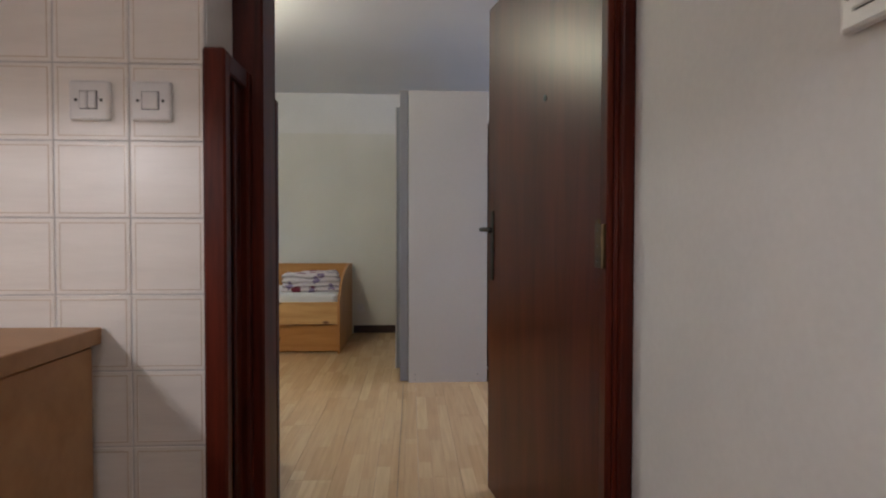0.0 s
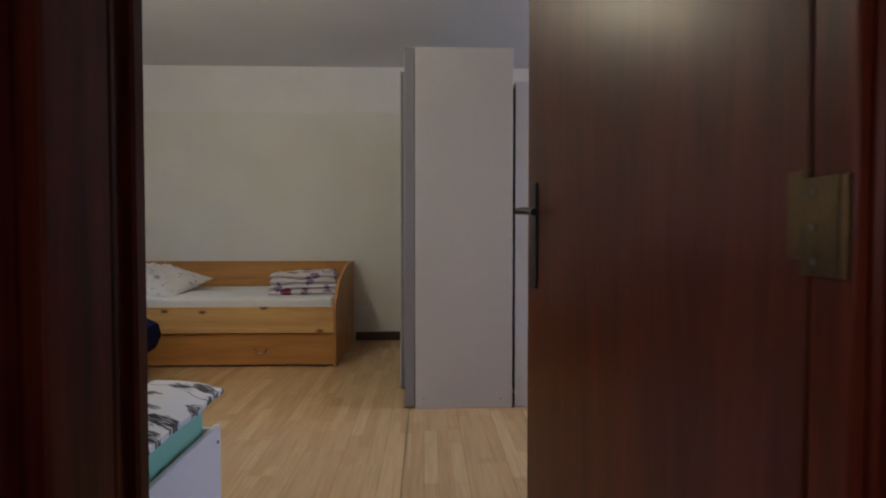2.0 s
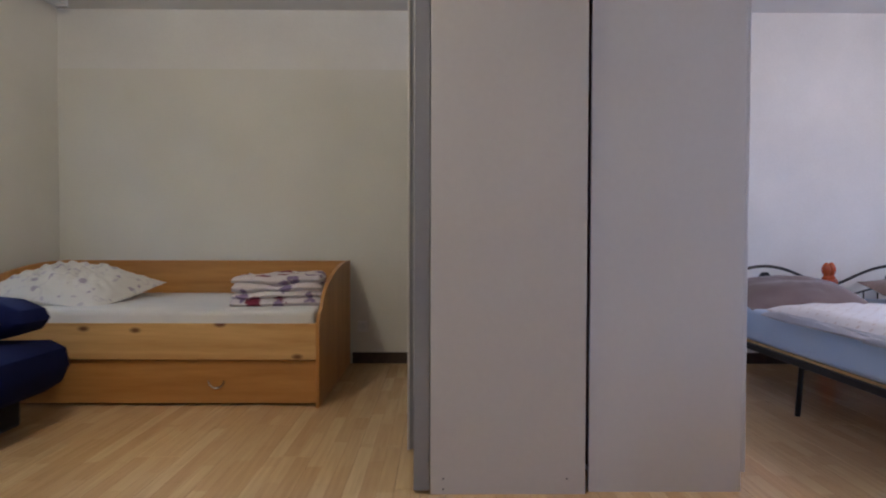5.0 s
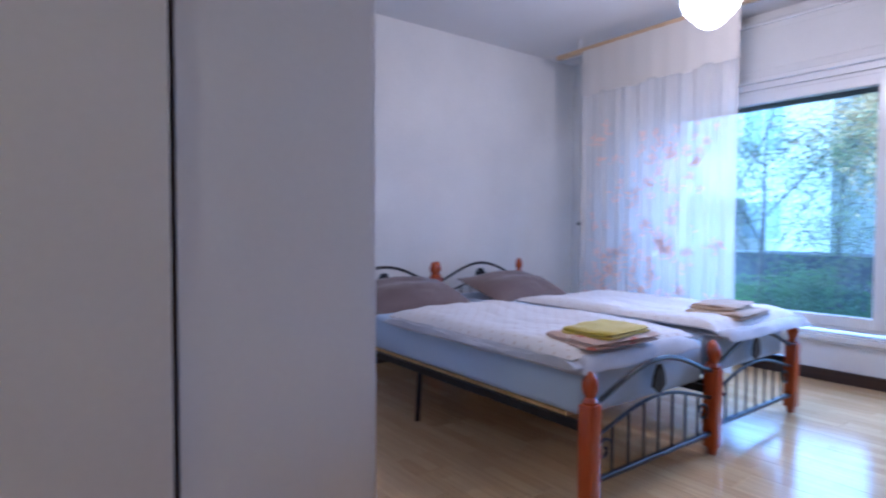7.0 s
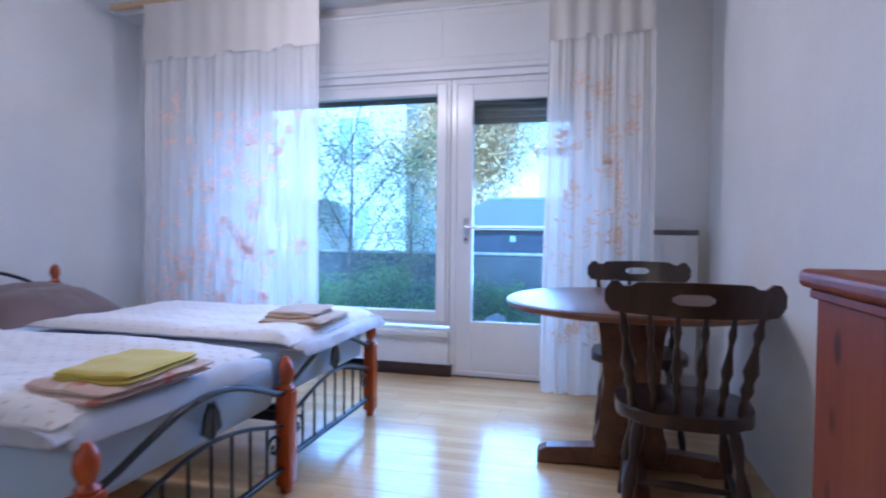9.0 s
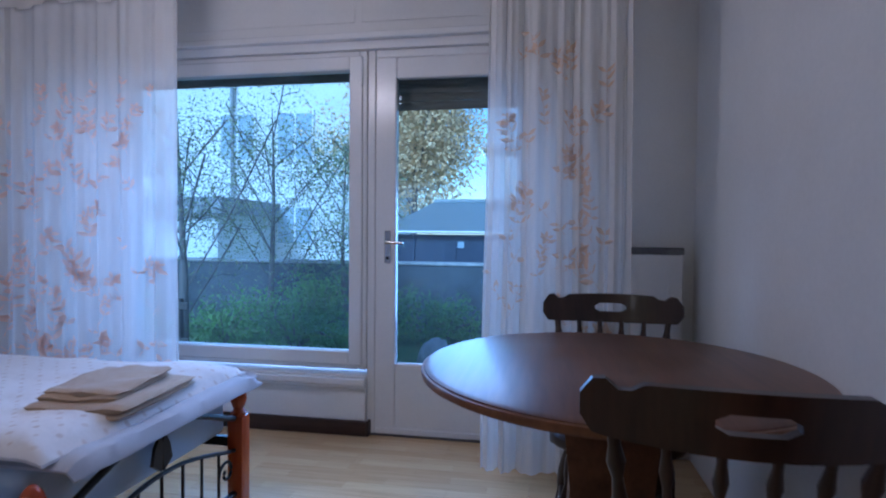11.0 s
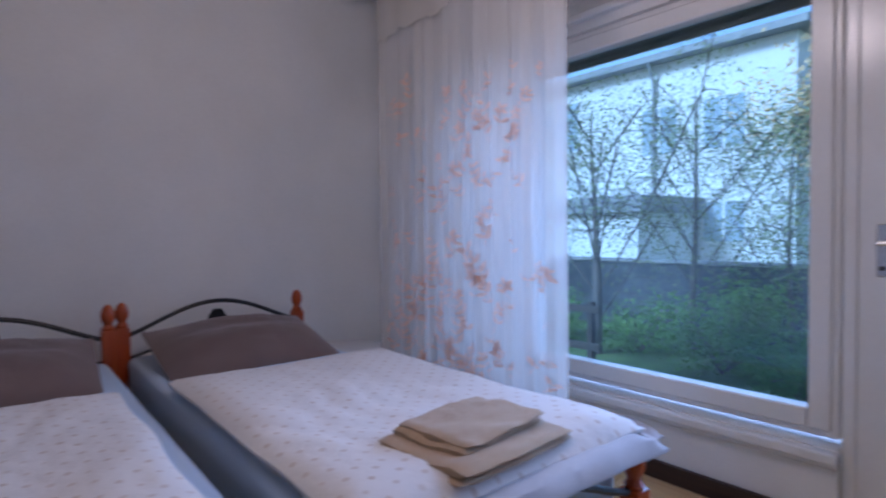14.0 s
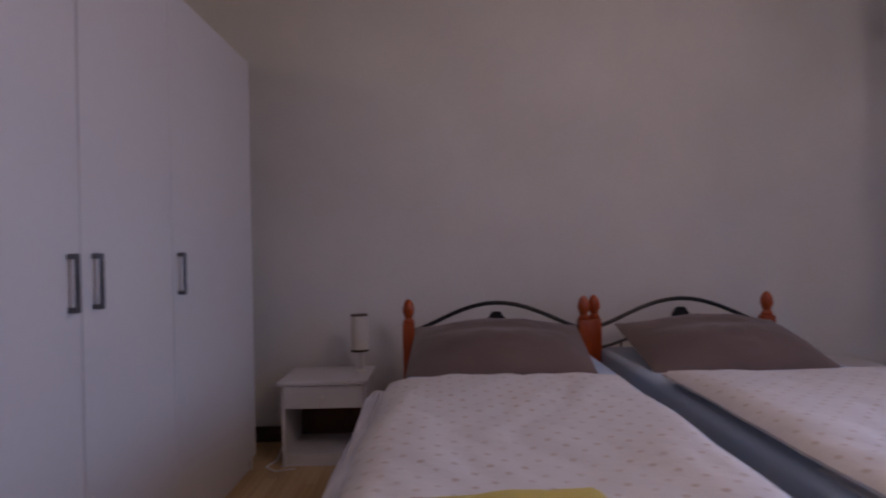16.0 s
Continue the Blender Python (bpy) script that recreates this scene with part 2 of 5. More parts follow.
def sheer(name, colour, clear, glow=0.45):
    """Thin voile: part see-through, part light-diffusing."""
    m = bpy.data.materials.new(name)
    m.use_nodes = True
    n, l = m.node_tree.nodes, m.node_tree.links
    n.remove(n["Principled BSDF"])
    tr, df, tl = n.new("ShaderNodeBsdfTransparent"), n.new("ShaderNodeBsdfDiffuse"), n.new("ShaderNodeBsdfTranslucent")
    cloth, veil = n.new("ShaderNodeMixShader"), n.new("ShaderNodeMixShader")
    cloth.inputs[0].default_value = glow
    l.new(df.outputs[0], cloth.inputs[1])
    l.new(tl.outputs[0], cloth.inputs[2])
    l.new(cloth.outputs[0], veil.inputs[1])
    l.new(tr.outputs[0], veil.inputs[2])
    l.new(veil.outputs[0], n["Material Output"].inputs[0])
    veil.inputs[0].default_value = clear
    df.inputs[0].default_value = tl.inputs[0].default_value = rgb(colour)
    return m


def glazing():
    m = bpy.data.materials.new("window_glass")
    m.use_nodes = True
    n, l = m.node_tree.nodes, m.node_tree.links
    n.remove(n["Principled BSDF"])
    tr, gl, mx, lw = n.new("ShaderNodeBsdfTransparent"), n.new("ShaderNodeBsdfGlossy"), n.new("ShaderNodeMixShader"), n.new("ShaderNodeFresnel")
    gl.inputs["Roughness"].default_value = 0.02
    tr.inputs[0].default_value = (0.78, 0.94, 1.0, 1)
    lw.inputs[0].default_value = 1.38
    l.new(lw.outputs[0], mx.inputs[0])
    l.new(tr.outputs[0], mx.inputs[1])
    l.new(gl.outputs[0], mx.inputs[2])
    # milky haze over the outside view, mixed into the pane itself
    haze, veil = n.new("ShaderNodeBsdfTranslucent"), n.new("ShaderNodeMixShader")
    haze.inputs[0].default_value = (0.7, 0.8, 0.85, 1)
    veil.inputs[0].default_value = 0.011
    l.new(mx.outputs[0], veil.inputs[1])
    l.new(haze.outputs[0], veil.inputs[2])
    l.new(veil.outputs[0], n["Material Output"].inputs[0])
    return m


def glowing(name, colour, strength):
    m, n, l, b = principled(name, 0.3)
    b.inputs["Base Color"].default_value = rgb((0.9, 0.9, 0.9))
    b.inputs["Emission Color"].default_value = rgb(colour)
    b.inputs["Emission Strength"].default_value = strength
    return m


plaster = mottled("white_plaster", (0.73, 0.72, 0.70), (0.83, 0.82, 0.80), 0.8, 1.9, 70, 0.16)
plaster_cream = mottled("cream_plaster", (0.70, 0.685, 0.63), (0.78, 0.765, 0.71), 0.85, 1.3, 90, 0.25)
ceiling_paint = mottled("ceiling_paint", (0.70, 0.69, 0.68), (0.76, 0.755, 0.75), 0.9, 1.0, 120, 0.3)
floor_mat = laminate()
skirting_mat = wood("dark_skirting", (0.020, 0.010, 0.008), (0.05, 0.025, 0.018), 0.4, "y")
door_wood = wood("dark_door_veneer", (0.050, 0.009, 0.004), (0.118, 0.025, 0.010), 0.33, "z", 0.8)
jamb_wood = wood("dark_jamb_wood", (0.028, 0.005, 0.003), (0.125, 0.020, 0.009), 0.40, "z", 1.2)
iron = mottled("black_iron", (0.008, 0.008, 0.009), (0.022, 0.021, 0.021), 0.38, 9, 120, 0.12, metallic=0.3)
brass = mottled("aged_brass", (0.075, 0.050, 0.026), (0.16, 0.112, 0.06), 0.40, 12, 120, 0.1, metallic=1.0)
chrome = mottled("chrome", (0.55, 0.55, 0.55), (0.7, 0.7, 0.7), 0.15, 8, 60, 0.02, metallic=1.0)
handle_grey = mottled("grey_metal", (0.10, 0.10, 0.11), (0.18, 0.18, 0.19), 0.35, 8, 60, 0.05, metallic=0.8)
white_board = mottled("white_melamine", (0.66, 0.65, 0.66), (0.72, 0.71, 0.72), 0.45, 0.8, 40, 0.03)
grey_board = mottled("pale_grey_melamine", (0.61, 0.58, 0.56), (0.67, 0.64, 0.62), 0.5, 0.8, 40, 0.03)
grey_edge = mottled("mid_grey_door", (0.26, 0.26, 0.28), (0.31, 0.31, 0.33), 0.4, 1.0, 40, 0.03)
brown_back = wood("brown_hardboard", (0.06, 0.022, 0.015), (0.11, 0.045, 0.03), 0.6, "z")
beech = wood("beech_board", (0.43, 0.185, 0.045), (0.60, 0.30, 0.085), 0.4, "x", 0.6)
beech_z = wood("beech_board_upright", (0.43, 0.185, 0.045), (0.60, 0.30, 0.085), 0.4, "z", 0.6)
pine = wood("knotty_pine", (0.56, 0.30, 0.10), (0.76, 0.49, 0.20), 0.4, "x", 0.7, knots=(0.16, 0.06, 0.02))
bed_orange = wood("orange_lacquered_wood", (0.34, 0.042, 0.006), (0.50, 0.090, 0.014), 0.26, "z", 0.8, coat=0.25)
chest_orange = wood("orange_stained_pine", (0.17, 0.028, 0.008), (0.27, 0.058, 0.016), 0.42, "z", 0.6, knots=(0.09, 0.016, 0.007), coat=0.2)
chair_wood = wood("dark_stained_beech", (0.012, 0.006, 0.004), (0.050, 0.022, 0.014), 0.34, "z", 1.0, coat=0.12)
table_wood = wood("brown_table_oak", (0.07, 0.026, 0.012), (0.17, 0.070, 0.032), 0.38, "x", 0.8, coat=0.1)
table_edge = wood("table_edge_oak", (0.13, 0.05, 0.02), (0.26, 0.11, 0.045), 0.35, "x", 0.8)
counter_mat = wood("beech_worktop", (0.36, 0.185, 0.075), (0.48, 0.27, 0.12), 0.45, "x", 0.5)
frame_paint = mottled("white_gloss_paint", (0.72, 0.71, 0.70), (0.80, 0.79, 0.78), 0.22, 2, 50, 0.06)
box_paint = mottled("shutter_box_paint", (0.66, 0.65, 0.63), (0.74, 0.73, 0.71), 0.75, 2, 60, 0.06)
shutter_mat = mottled("brown_shutter_slats", (0.24, 0.145, 0.105), (0.34, 0.215, 0.16), 0.55, 4, 60, 0.1)
rail_mat = wood("pale_wood_rail", (0.42, 0.28, 0.15), (0.58, 0.42, 0.26), 0.45, "y", 0.7)
rail_white = mottled("white_rail", (0.60, 0.60, 0.60), (0.70, 0.70, 0.70), 0.4, 4, 60, 0.03)
plastic_white = mottled("white_plastic", (0.68, 0.67, 0.66), (0.76, 0.75, 0.74), 0.3, 3, 80, 0.02)
plastic_dark = mottled("dark_plastic", (0.02, 0.02, 0.02), (0.04, 0.04, 0.04), 0.4, 4, 80, 0.02)
tile_mat = mottled("cream_glazed_tile", (0.74, 0.70, 0.65), (0.82, 0.78, 0.73), 0.36, 2.5, 14, 0.16, stretch=(1, 1, 9), island=True)
tile_line = mottled("beige_tile_line", (0.58, 0.49, 0.39), (0.68, 0.58, 0.48), 0.25, 4, 40, 0.02)
grout_mat = mottled("grey_grout", (0.50, 0.48, 0.48), (0.64, 0.62, 0.60), 0.8, 8, 120, 0.2)
mattress_blue = fabric("pale_blue_sheet", (0.40, 0.51, 0.66), (0.47, 0.58, 0.72), scale=1.5)
sheet_white = fabric("white_sheet", (0.66, 0.66, 0.68), (0.76, 0.76, 0.77), scale=2.5)
pillow_brown = fabric("taupe_pillowcase", (0.13, 0.083, 0.073), (0.19, 0.125, 0.108), scale=3)
# grey lining cloth, with the bluish shade of the folds in its colour
shaded_lining = fabric("shaded_grey_lining", (0.36, 0.36, 0.40), (0.54, 0.54, 0.58), scale=4)
duvet_mat = dotted("white_duvet_cover", (0.70, 0.67, 0.66), (0.48, 0.35, 0.28), 19.0)
quilt_mat = patterned("floral_quilt", (0.66, 0.65, 0.66), [(0.020, 0.019, 0.022), (0.06, 0.055, 0.06)], 6.5, 0.34, stretch=(0.8, 1.25, 1), stems=(0.16, 0.15, 0.16), hatch=True)
mint_sheet = fabric("mint_sheet", (0.20, 0.48, 0.34), (0.27, 0.56, 0.42))
sofa_mat = fabric("navy_sofa_fabric", (0.004, 0.007, 0.045), (0.008, 0.013, 0.075), scale=5, sheen=0.0)
sofa_mat.node_tree.nodes["Principled BSDF"].inputs["Specular IOR Level"].default_value = 0.15
door_wood.node_tree.nodes["Principled BSDF"].inputs["Specular IOR Level"].default_value = 0.30
jamb_wood.node_tree.nodes["Principled BSDF"].inputs["Specular IOR Level"].default_value = 0.18
chest_orange.node_tree.nodes["Principled BSDF"].inputs["Specular IOR Level"].default_value = 0.14
chest_orange.node_tree.nodes["Principled BSDF"].inputs["Coat Weight"].default_value = 0.0
# near black, so the shadow below the seat is in the colour
sofa_base_mat = fabric("shade_black_sofa_base", (0.003, 0.003, 0.005), (0.006, 0.006, 0.009))
plum_quilt = patterned("plum_patchwork", (0.68, 0.63, 0.66), [(0.20, 0.02, 0.05), (0.24, 0.18, 0.32)], 6, 0.36)
pillow_floral = patterned("pale_floral_pillow", (0.72, 0.70, 0.68), [(0.40, 0.35, 0.44), (0.55, 0.52, 0.58)], 10, 0.25, stems=(0.50, 0.47, 0.52))
towel_yellow = fabric("yellow_towel", (0.56, 0.42, 0.04), (0.68, 0.52, 0.07), weave=420, bump=0.5)
towel_pink = patterned("pink_beige_towel", (0.58, 0.42, 0.35), [(0.48, 0.15, 0.10), (0.66, 0.58, 0.50)], 11, 0.3)
towel_beige = fabric("beige_towel", (0.38, 0.26, 0.165), (0.48, 0.345, 0.225), weave=420, bump=0.5)
voile = sheer("white_voile", (0.90, 0.88, 0.86), 0.56, 0.42)
voile_dense = sheer("gathered_voile", (0.90, 0.88, 0.85), 0.42, 0.30)
thread_salmon = sheer("salmon_embroidery", (0.84, 0.55, 0.43), 0.30, 0.40)
thread_gold = sheer("gold_embroidery", (0.88, 0.64, 0.47), 0.36, 0.40)
voile_hem = sheer("voile_frill", (0.82, 0.79, 0.75), 0.24)
voile_plain = sheer("plain_voile", (0.84, 0.81, 0.77), 0.04, 0.2)
glass = glazing()
lamp_glass = glowing("lit_opal_glass", (1.0, 0.95, 0.90), 3.4)
shade_cloth = fabric("cream_lampshade", (0.62, 0.57, 0.50), (0.70, 0.65, 0.58))


# ---- mesh helpers ----
def box(bm, x0, y0, z0, x1, y1, z1, bevel=0.0, seg=1):
    v = [bm.verts.new((x, y, z)) for x in (x0, x1) for y in (y0, y1) for z in (z0, z1)]
    faces = [bm.faces.new([v[i] for i in f]) for f in ((0, 1, 3, 2), (4, 6, 7, 5), (0, 4, 5, 1), (2, 3, 7, 6), (0, 2, 6, 4), (1, 5, 7, 3))]
    if bevel:
        edges = list({e for f in faces for e in f.edges})
        bmesh.ops.bevel(bm, geom=edges, offset=bevel, segments=seg, affect="EDGES", profile=0.5)
    return bm


def cube(x0, y0, z0, x1, y1, z1, bevel=0.0, seg=1):
    return box(bmesh.new(), x0, y0, z0, x1, y1, z1, bevel, seg)


def lathe(bm, profile, m=Matrix(), seg=14):
    """A turned piece: (radius, height) pairs round the z axis of m."""
    rings = []
    for r, z in profile:
        rings.append([bm.verts.new(m @ Vector((r * math.cos(2 * math.pi * i / seg), r * math.sin(2 * math.pi * i / seg), z))) for i in range(seg)])
    for a, b in zip(rings, rings[1:]):
        for i in range(seg):
            bm.faces.new((a[i], a[(i + 1) % seg], b[(i + 1) % seg], b[i]))
    bm.faces.new(rings[0][::-1])
    bm.faces.new(rings[-1])
    return bm


def between(a, b):
    """The pose whose z axis runs from a to b, and the distance."""
    a, b = Vector(a), Vector(b)
    return Matrix.Translation(a) @ (b - a).to_track_quat("Z", "Y").to_matrix().to_4x4(), (b - a).length


def turned(bm, a, b, radii, seg=10):
    """A turned spindle from a to b; radii are spread evenly along it."""
    m, d = between(a, b)
    return lathe(bm, [(r, d * i / (len(radii) - 1)) for i, r in enumerate(radii)], m, seg)


def tube(bm, points, r, seg=8):
    pts = [Vector(p) for p in points]
    rings = []
    up = Vector((0, 0, 1))
    for i, p in enumerate(pts):
        d = (pts[min(i + 1, len(pts) - 1)] - pts[max(i - 1, 0)]).normalized()
        s = d.cross(up)
        if s.length < 0.05:
            s = d.cross(Vector((0, 1, 0)))
        s.normalize()
        u = s.cross(d)
        rings.append([bm.verts.new(p + r * (math.cos(2 * math.pi * k / seg) * s + math.sin(2 * math.pi * k / seg) * u)) for k in range(seg)])
    for a, b in zip(rings, rings[1:]):
        for k in range(seg):
            bm.faces.new((a[k], a[(k + 1) % seg], b[(k + 1) % seg], b[k]))
    bm.faces.new(rings[0][::-1])
    bm.faces.new(rings[-1])
    return bm


def prism(bm, outline, axis, lo, hi, bevel=0.0, seg=2):
    """An outline (pairs) pushed along one axis from lo to hi."""
    def at(p, h):
        return {"x": (h, p[0], p[1]), "y": (p[0], h, p[1]), "z": (p[0], p[1], h)}[axis]
    a = [bm.verts.new(at(p, lo)) for p in outline]
    b = [bm.verts.new(at(p, hi)) for p in outline]
    k = len(outline)
    caps = [bm.faces.new(a[::-1]), bm.faces.new(b)]
    for i in range(k):
        bm.faces.new((a[i], a[(i + 1) % k], b[(i + 1) % k], b[i]))
    if bevel:
        bmesh.ops.bevel(bm, geom=list({e for f in caps for e in f.edges}), offset=bevel, segments=seg, affect="EDGES", profile=0.5)
    return bm


def grid_solid(bm, nu, nv, top, bottom):
    """A closed slab: two grids of points joined round the rim."""
    t = [[bm.verts.new(top(i / nu, j / nv)) for j in range(nv + 1)] for i in range(nu + 1)]
    b = [[bm.verts.new(bottom(i / nu, j / nv)) for j in range(nv + 1)] for i in range(nu + 1)]
    for i in range(nu):
        for j in range(nv):
            bm.faces.new((t[i][j], t[i + 1][j], t[i + 1][j + 1], t[i][j + 1]))
            bm.faces.new((b[i][j], b[i][j + 1], b[i + 1][j + 1], b[i + 1][j]))
    for i in range(nu):
        bm.faces.new((t[i][0], b[i][0], b[i + 1][0], t[i + 1][0]))
        bm.faces.new((t[i][nv], t[i + 1][nv], b[i + 1][nv], b[i][nv]))
    for j in range(nv):
        bm.faces.new((t[0][j], t[0][j + 1], b[0][j + 1], b[0][j]))
        bm.faces.new((t[nu][j], b[nu][j], b[nu][j + 1], t[nu][j + 1]))
    return bm


def mesh_of(name, bm, material, smooth=False):
    bmesh.ops.recalc_face_normals(bm, faces=bm.faces)
    me = bpy.data.meshes.new(name)
    bm.to_mesh(me)
    bm.free()
    for mt in material if isinstance(material, (list, tuple)) else [material]:
        me.materials.append(mt)
    if smooth:
        me.shade_smooth()
        me.set_sharp_from_angle(angle=radians(40))
    return me


def thing(name, m, label, category, group="", kind=""):
    ob = new(name)
    ob.empty_display_size = 0.1
    ob.matrix_world = m
    return tagged(ob, label, category, group, kind)


def part(name, bm, material, parent, label="", smooth=False):
    ob = new(name, mesh_of(name, bm, material, smooth))
    ob.parent = parent
    return tagged(ob, label)


def solid(name, bm, material, label, category, kind="", smooth=False, group=""):
    ob = new(name, mesh_of(name, bm, material, smooth))
    return tagged(ob, label, category, group, kind)


def structure(name, bm, material, label, category="wall"):
    return solid(name, bm, material, label, category, "structure")


# ---- the rooms ----
NORTH, WEST, EAST, SOUTH, CEIL = 6.19, -2.72, 4.93, 1.45, 2.70
structure("wall_north", cube(WEST - 0.2, NORTH, -0.1, EAST + 0.27, NORTH + 0.2, CEIL + 0.1), plaster, "off-white painted plaster wall behind the beds")
# thin lower field, creamier in colour than the wall above
structure("wall_north_lower", cube(WEST, NORTH - 0.003, 0.0, 0.15, NORTH - 0.0005, 2.25), plaster_cream, "cream lower field of the wall behind the daybed")
# west wall with the window behind the sofa
wy0, wy1, wz0, wz1 = 3.30, 5.04, 0.90, 1.92
bm = bmesh.new()
box(bm, WEST - 0.25, SOUTH, -0.1, WEST, wy0, CEIL + 0.1)
box(bm, WEST - 0.25, wy1, -0.1, WEST, NORTH, CEIL + 0.1)
box(bm, WEST - 0.25, wy0, -0.1, WEST, wy1, wz0)
box(bm, WEST - 0.25, wy0, wz1, WEST, wy1, CEIL + 0.1)
structure("wall_west", bm, plaster_cream, "off-white painted plaster wall with a window behind the sofa")
# east wall with window and balcony door
EY0, EY1, EZ0, EZ1 = 3.545, 5.12, 0.33, 2.12
DY0, DY1 = 2.60, 3.545
bm = bmesh.new()
box(bm, EAST, 1.65, -0.1, EAST + 0.27, DY0, CEIL + 0.1)
box(bm, EAST, EY1, -0.1, EAST + 0.27, NORTH, CEIL + 0.1)
box(bm, EAST, EY0, -0.1, EAST + 0.27, EY1, EZ0)
box(bm, EAST + 0.05, DY0, EZ1, EAST + 0.27, EY1, CEIL + 0.1)
structure("wall_east", bm, plaster, "white painted plaster wall round the window and balcony door")
# south walls: bedroom side, door wall, kitchen
structure("wall_south_bedroom", cube(0.90, 1.33, -0.1, EAST + 0.27, 1.85, CEIL + 0.1), plaster, "white painted plaster wall behind table and chest")
bm = bmesh.new()
box(bm, WEST - 0.25, 1.035, -0.1, -0.268, SOUTH - 0.1, CEIL + 0.1)
box(bm, 0.725, 1.18, -0.1, 0.90, SOUTH - 0.1, CEIL + 0.1)
box(bm, -0.268, 1.18, 2.10, 0.725, SOUTH - 0.1, CEIL + 0.1)
structure("wall_door", bm, plaster, "off-white plaster wall with the doorway")
structure("wall_kitchen_side", cube(0.725, -1.9, -0.1, 0.90, 1.18, CEIL + 0.1), plaster, "white roughly plastered wall beside the doorway")
structure("wall_kitchen_back", cube(-2.2, -2.1, -0.1, 0.90, -1.9, CEIL + 0.1), plaster, "plain white wall closing the kitchen")
structure("wall_kitchen_west", cube(-1.33, -2.1, -0.1, -1.13, 1.035, CEIL + 0.1), plaster, "plain white wall closing the kitchen")
structure("ceiling", cube(WEST - 0.25, -2.1, CEIL, EAST + 0.27, NORTH + 0.2, CEIL + 0.12), ceiling_paint, "off-white painted ceiling", "ceiling")
structure("floor_slab", cube(WEST - 0.25, -2.1, -0.12, EAST + 0.27, NORTH + 0.2, -0.012), grout_mat, "grey screed under the laminate", "floor")
structure("floor_kitchen", cube(-2.2, -1.9, -0.012, 0.725, 1.03, 0.0), counter_mat, "plain brown kitchen floor", "floor")
# skirting boards
structure("baseboard_north", cube(-0.48, NORTH - 0.018, 0.0, 4.9, NORTH, 0.085, 0.004), skirting_mat, "dark brown skirting board along the wall", "baseboard")
structure("baseboard_east", cube(EAST - 0.018, EY0 - 0.01, 0.0, EAST, NORTH - 0.02, 0.085, 0.004), skirting_mat, "dark brown skirting board below the window", "baseboard")
structure("baseboard_end", cube(EAST - 0.018, EY0 - 0.026, 0.0, EAST + 0.05, EY0 - 0.01, 0.085, 0.004), skirting_mat, "dark brown skirting return beside the balcony door", "baseboard")

# ---- window, balcony door, shutter box ----
def rect_frame(bm, x0, x1, y0, y1, z0, z1, w, bevel=0.006):
    """Four mitre-free bars round an opening in a wall that faces x."""
    box(bm, x0, y0, z0, x1, y0 + w, z1, bevel)
    box(bm, x0, y1 - w, z0, x1, y1, z1, bevel)
    box(bm, x0 + 0.001, y0 + w, z0, x1 - 0.001, y1 - w, z0 + w, bevel)
    box(bm, x0 + 0.001, y0 + w, z1 - w, x1 - 0.001, y1 - w, z1, bevel)
    return bm


def pane(parent, x, y0, y1, z0, z1):
    ob = part("pane", cube(x, y0, z0, x + 0.006, y1, z1), glass, parent)
    ob.visible_shadow = False
    return ob


win = thing("window_1", pose(0, 0, 0), "wide white-painted wooden window with a half-lowered brown shutter", "window", kind="structure")
part("window_frame", rect_frame(bmesh.new(), 4.955, 5.06, EY0 + 0.002, EY1, EZ0 + 0.03, EZ1, 0.045), frame_paint, win)
part("sash", rect_frame(bmesh.new(), 4.94, 5.02, EY0 + 0.025, EY1 - 0.03, EZ0 + 0.055, EZ1 - 0.03, 0.075), frame_paint, win)
pane(win, 5.0, EY0 + 0.095, EY1 - 0.1, 0.435, 2.02)
sill = part("window_sill", cube(4.885, EY0 - 0.01, 0.285, 4.95, EY1 + 0.4, 0.325, 0.008, 2), frame_paint, win)
part("sill_moulding", cube(4.905, EY0 - 0.006, 0.262, 4.94, EY1 + 0.4, 0.285, 0.006), frame_paint, sill)
part("hinge", lathe(bmesh.new(), [(0.007, 1.93), (0.009, 1.94), (0.009, 2.0), (0.007, 2.01)], pose(4.938, EY0 + 0.03, 0)), frame_paint, win)

door2 = thing("door_2", pose(0, 0, 0), "white-painted glazed balcony door, closed", "door", kind="structure")
part("door_frame", rect_frame(bmesh.new(), 4.955, 5.07, DY0, DY1 - 0.002, 0.0, EZ1, 0.045), frame_paint, door2)
bm = bmesh.new()
box(bm, 4.965, DY0 + 0.03, 0.012, 5.02, 2.725, 2.09, 0.006)
box(bm, 4.965, 3.385, 0.012, 5.02, DY1 - 0.025, 2.09, 0.006)
box(bm, 4.966, 2.725, 0.012, 5.019, 3.385, 0.40, 0.006)
box(bm, 4.966, 2.725, 1.965, 5.019, 3.385, 2.09, 0.006)
leaf = part("door_leaf", bm, frame_paint, door2)
pane(door2, 5.0, 2.722, 3.388, 0.397, 1.968)
bm = bmesh.new()
box(bm, 4.955, 3.412, 0.955, 4.964, 3.446, 1.135, 0.004)
hd = part("handle_plate", bm, chrome, leaf, "brushed metal handle plate")
bm = bmesh.new()
lathe(bm, [(0.009, 0), (0.009, 0.045)], pose(4.96, 3.429, 1.07, 0, -90, 0))
tube(bm, [(4.915, 3.434, 1.07), (4.912, 3.40, 1.07), (4.915, 3.33, 1.068)], 0.008)
part("handle_lever", bm, chrome, leaf, "brushed metal lever", True)
part("keyhole", lathe(bmesh.new(), [(0.009, 0), (0.009, 0.004)], pose(4.956, 3.429, 0.985, 0, -90, 0)), plastic_dark, leaf)
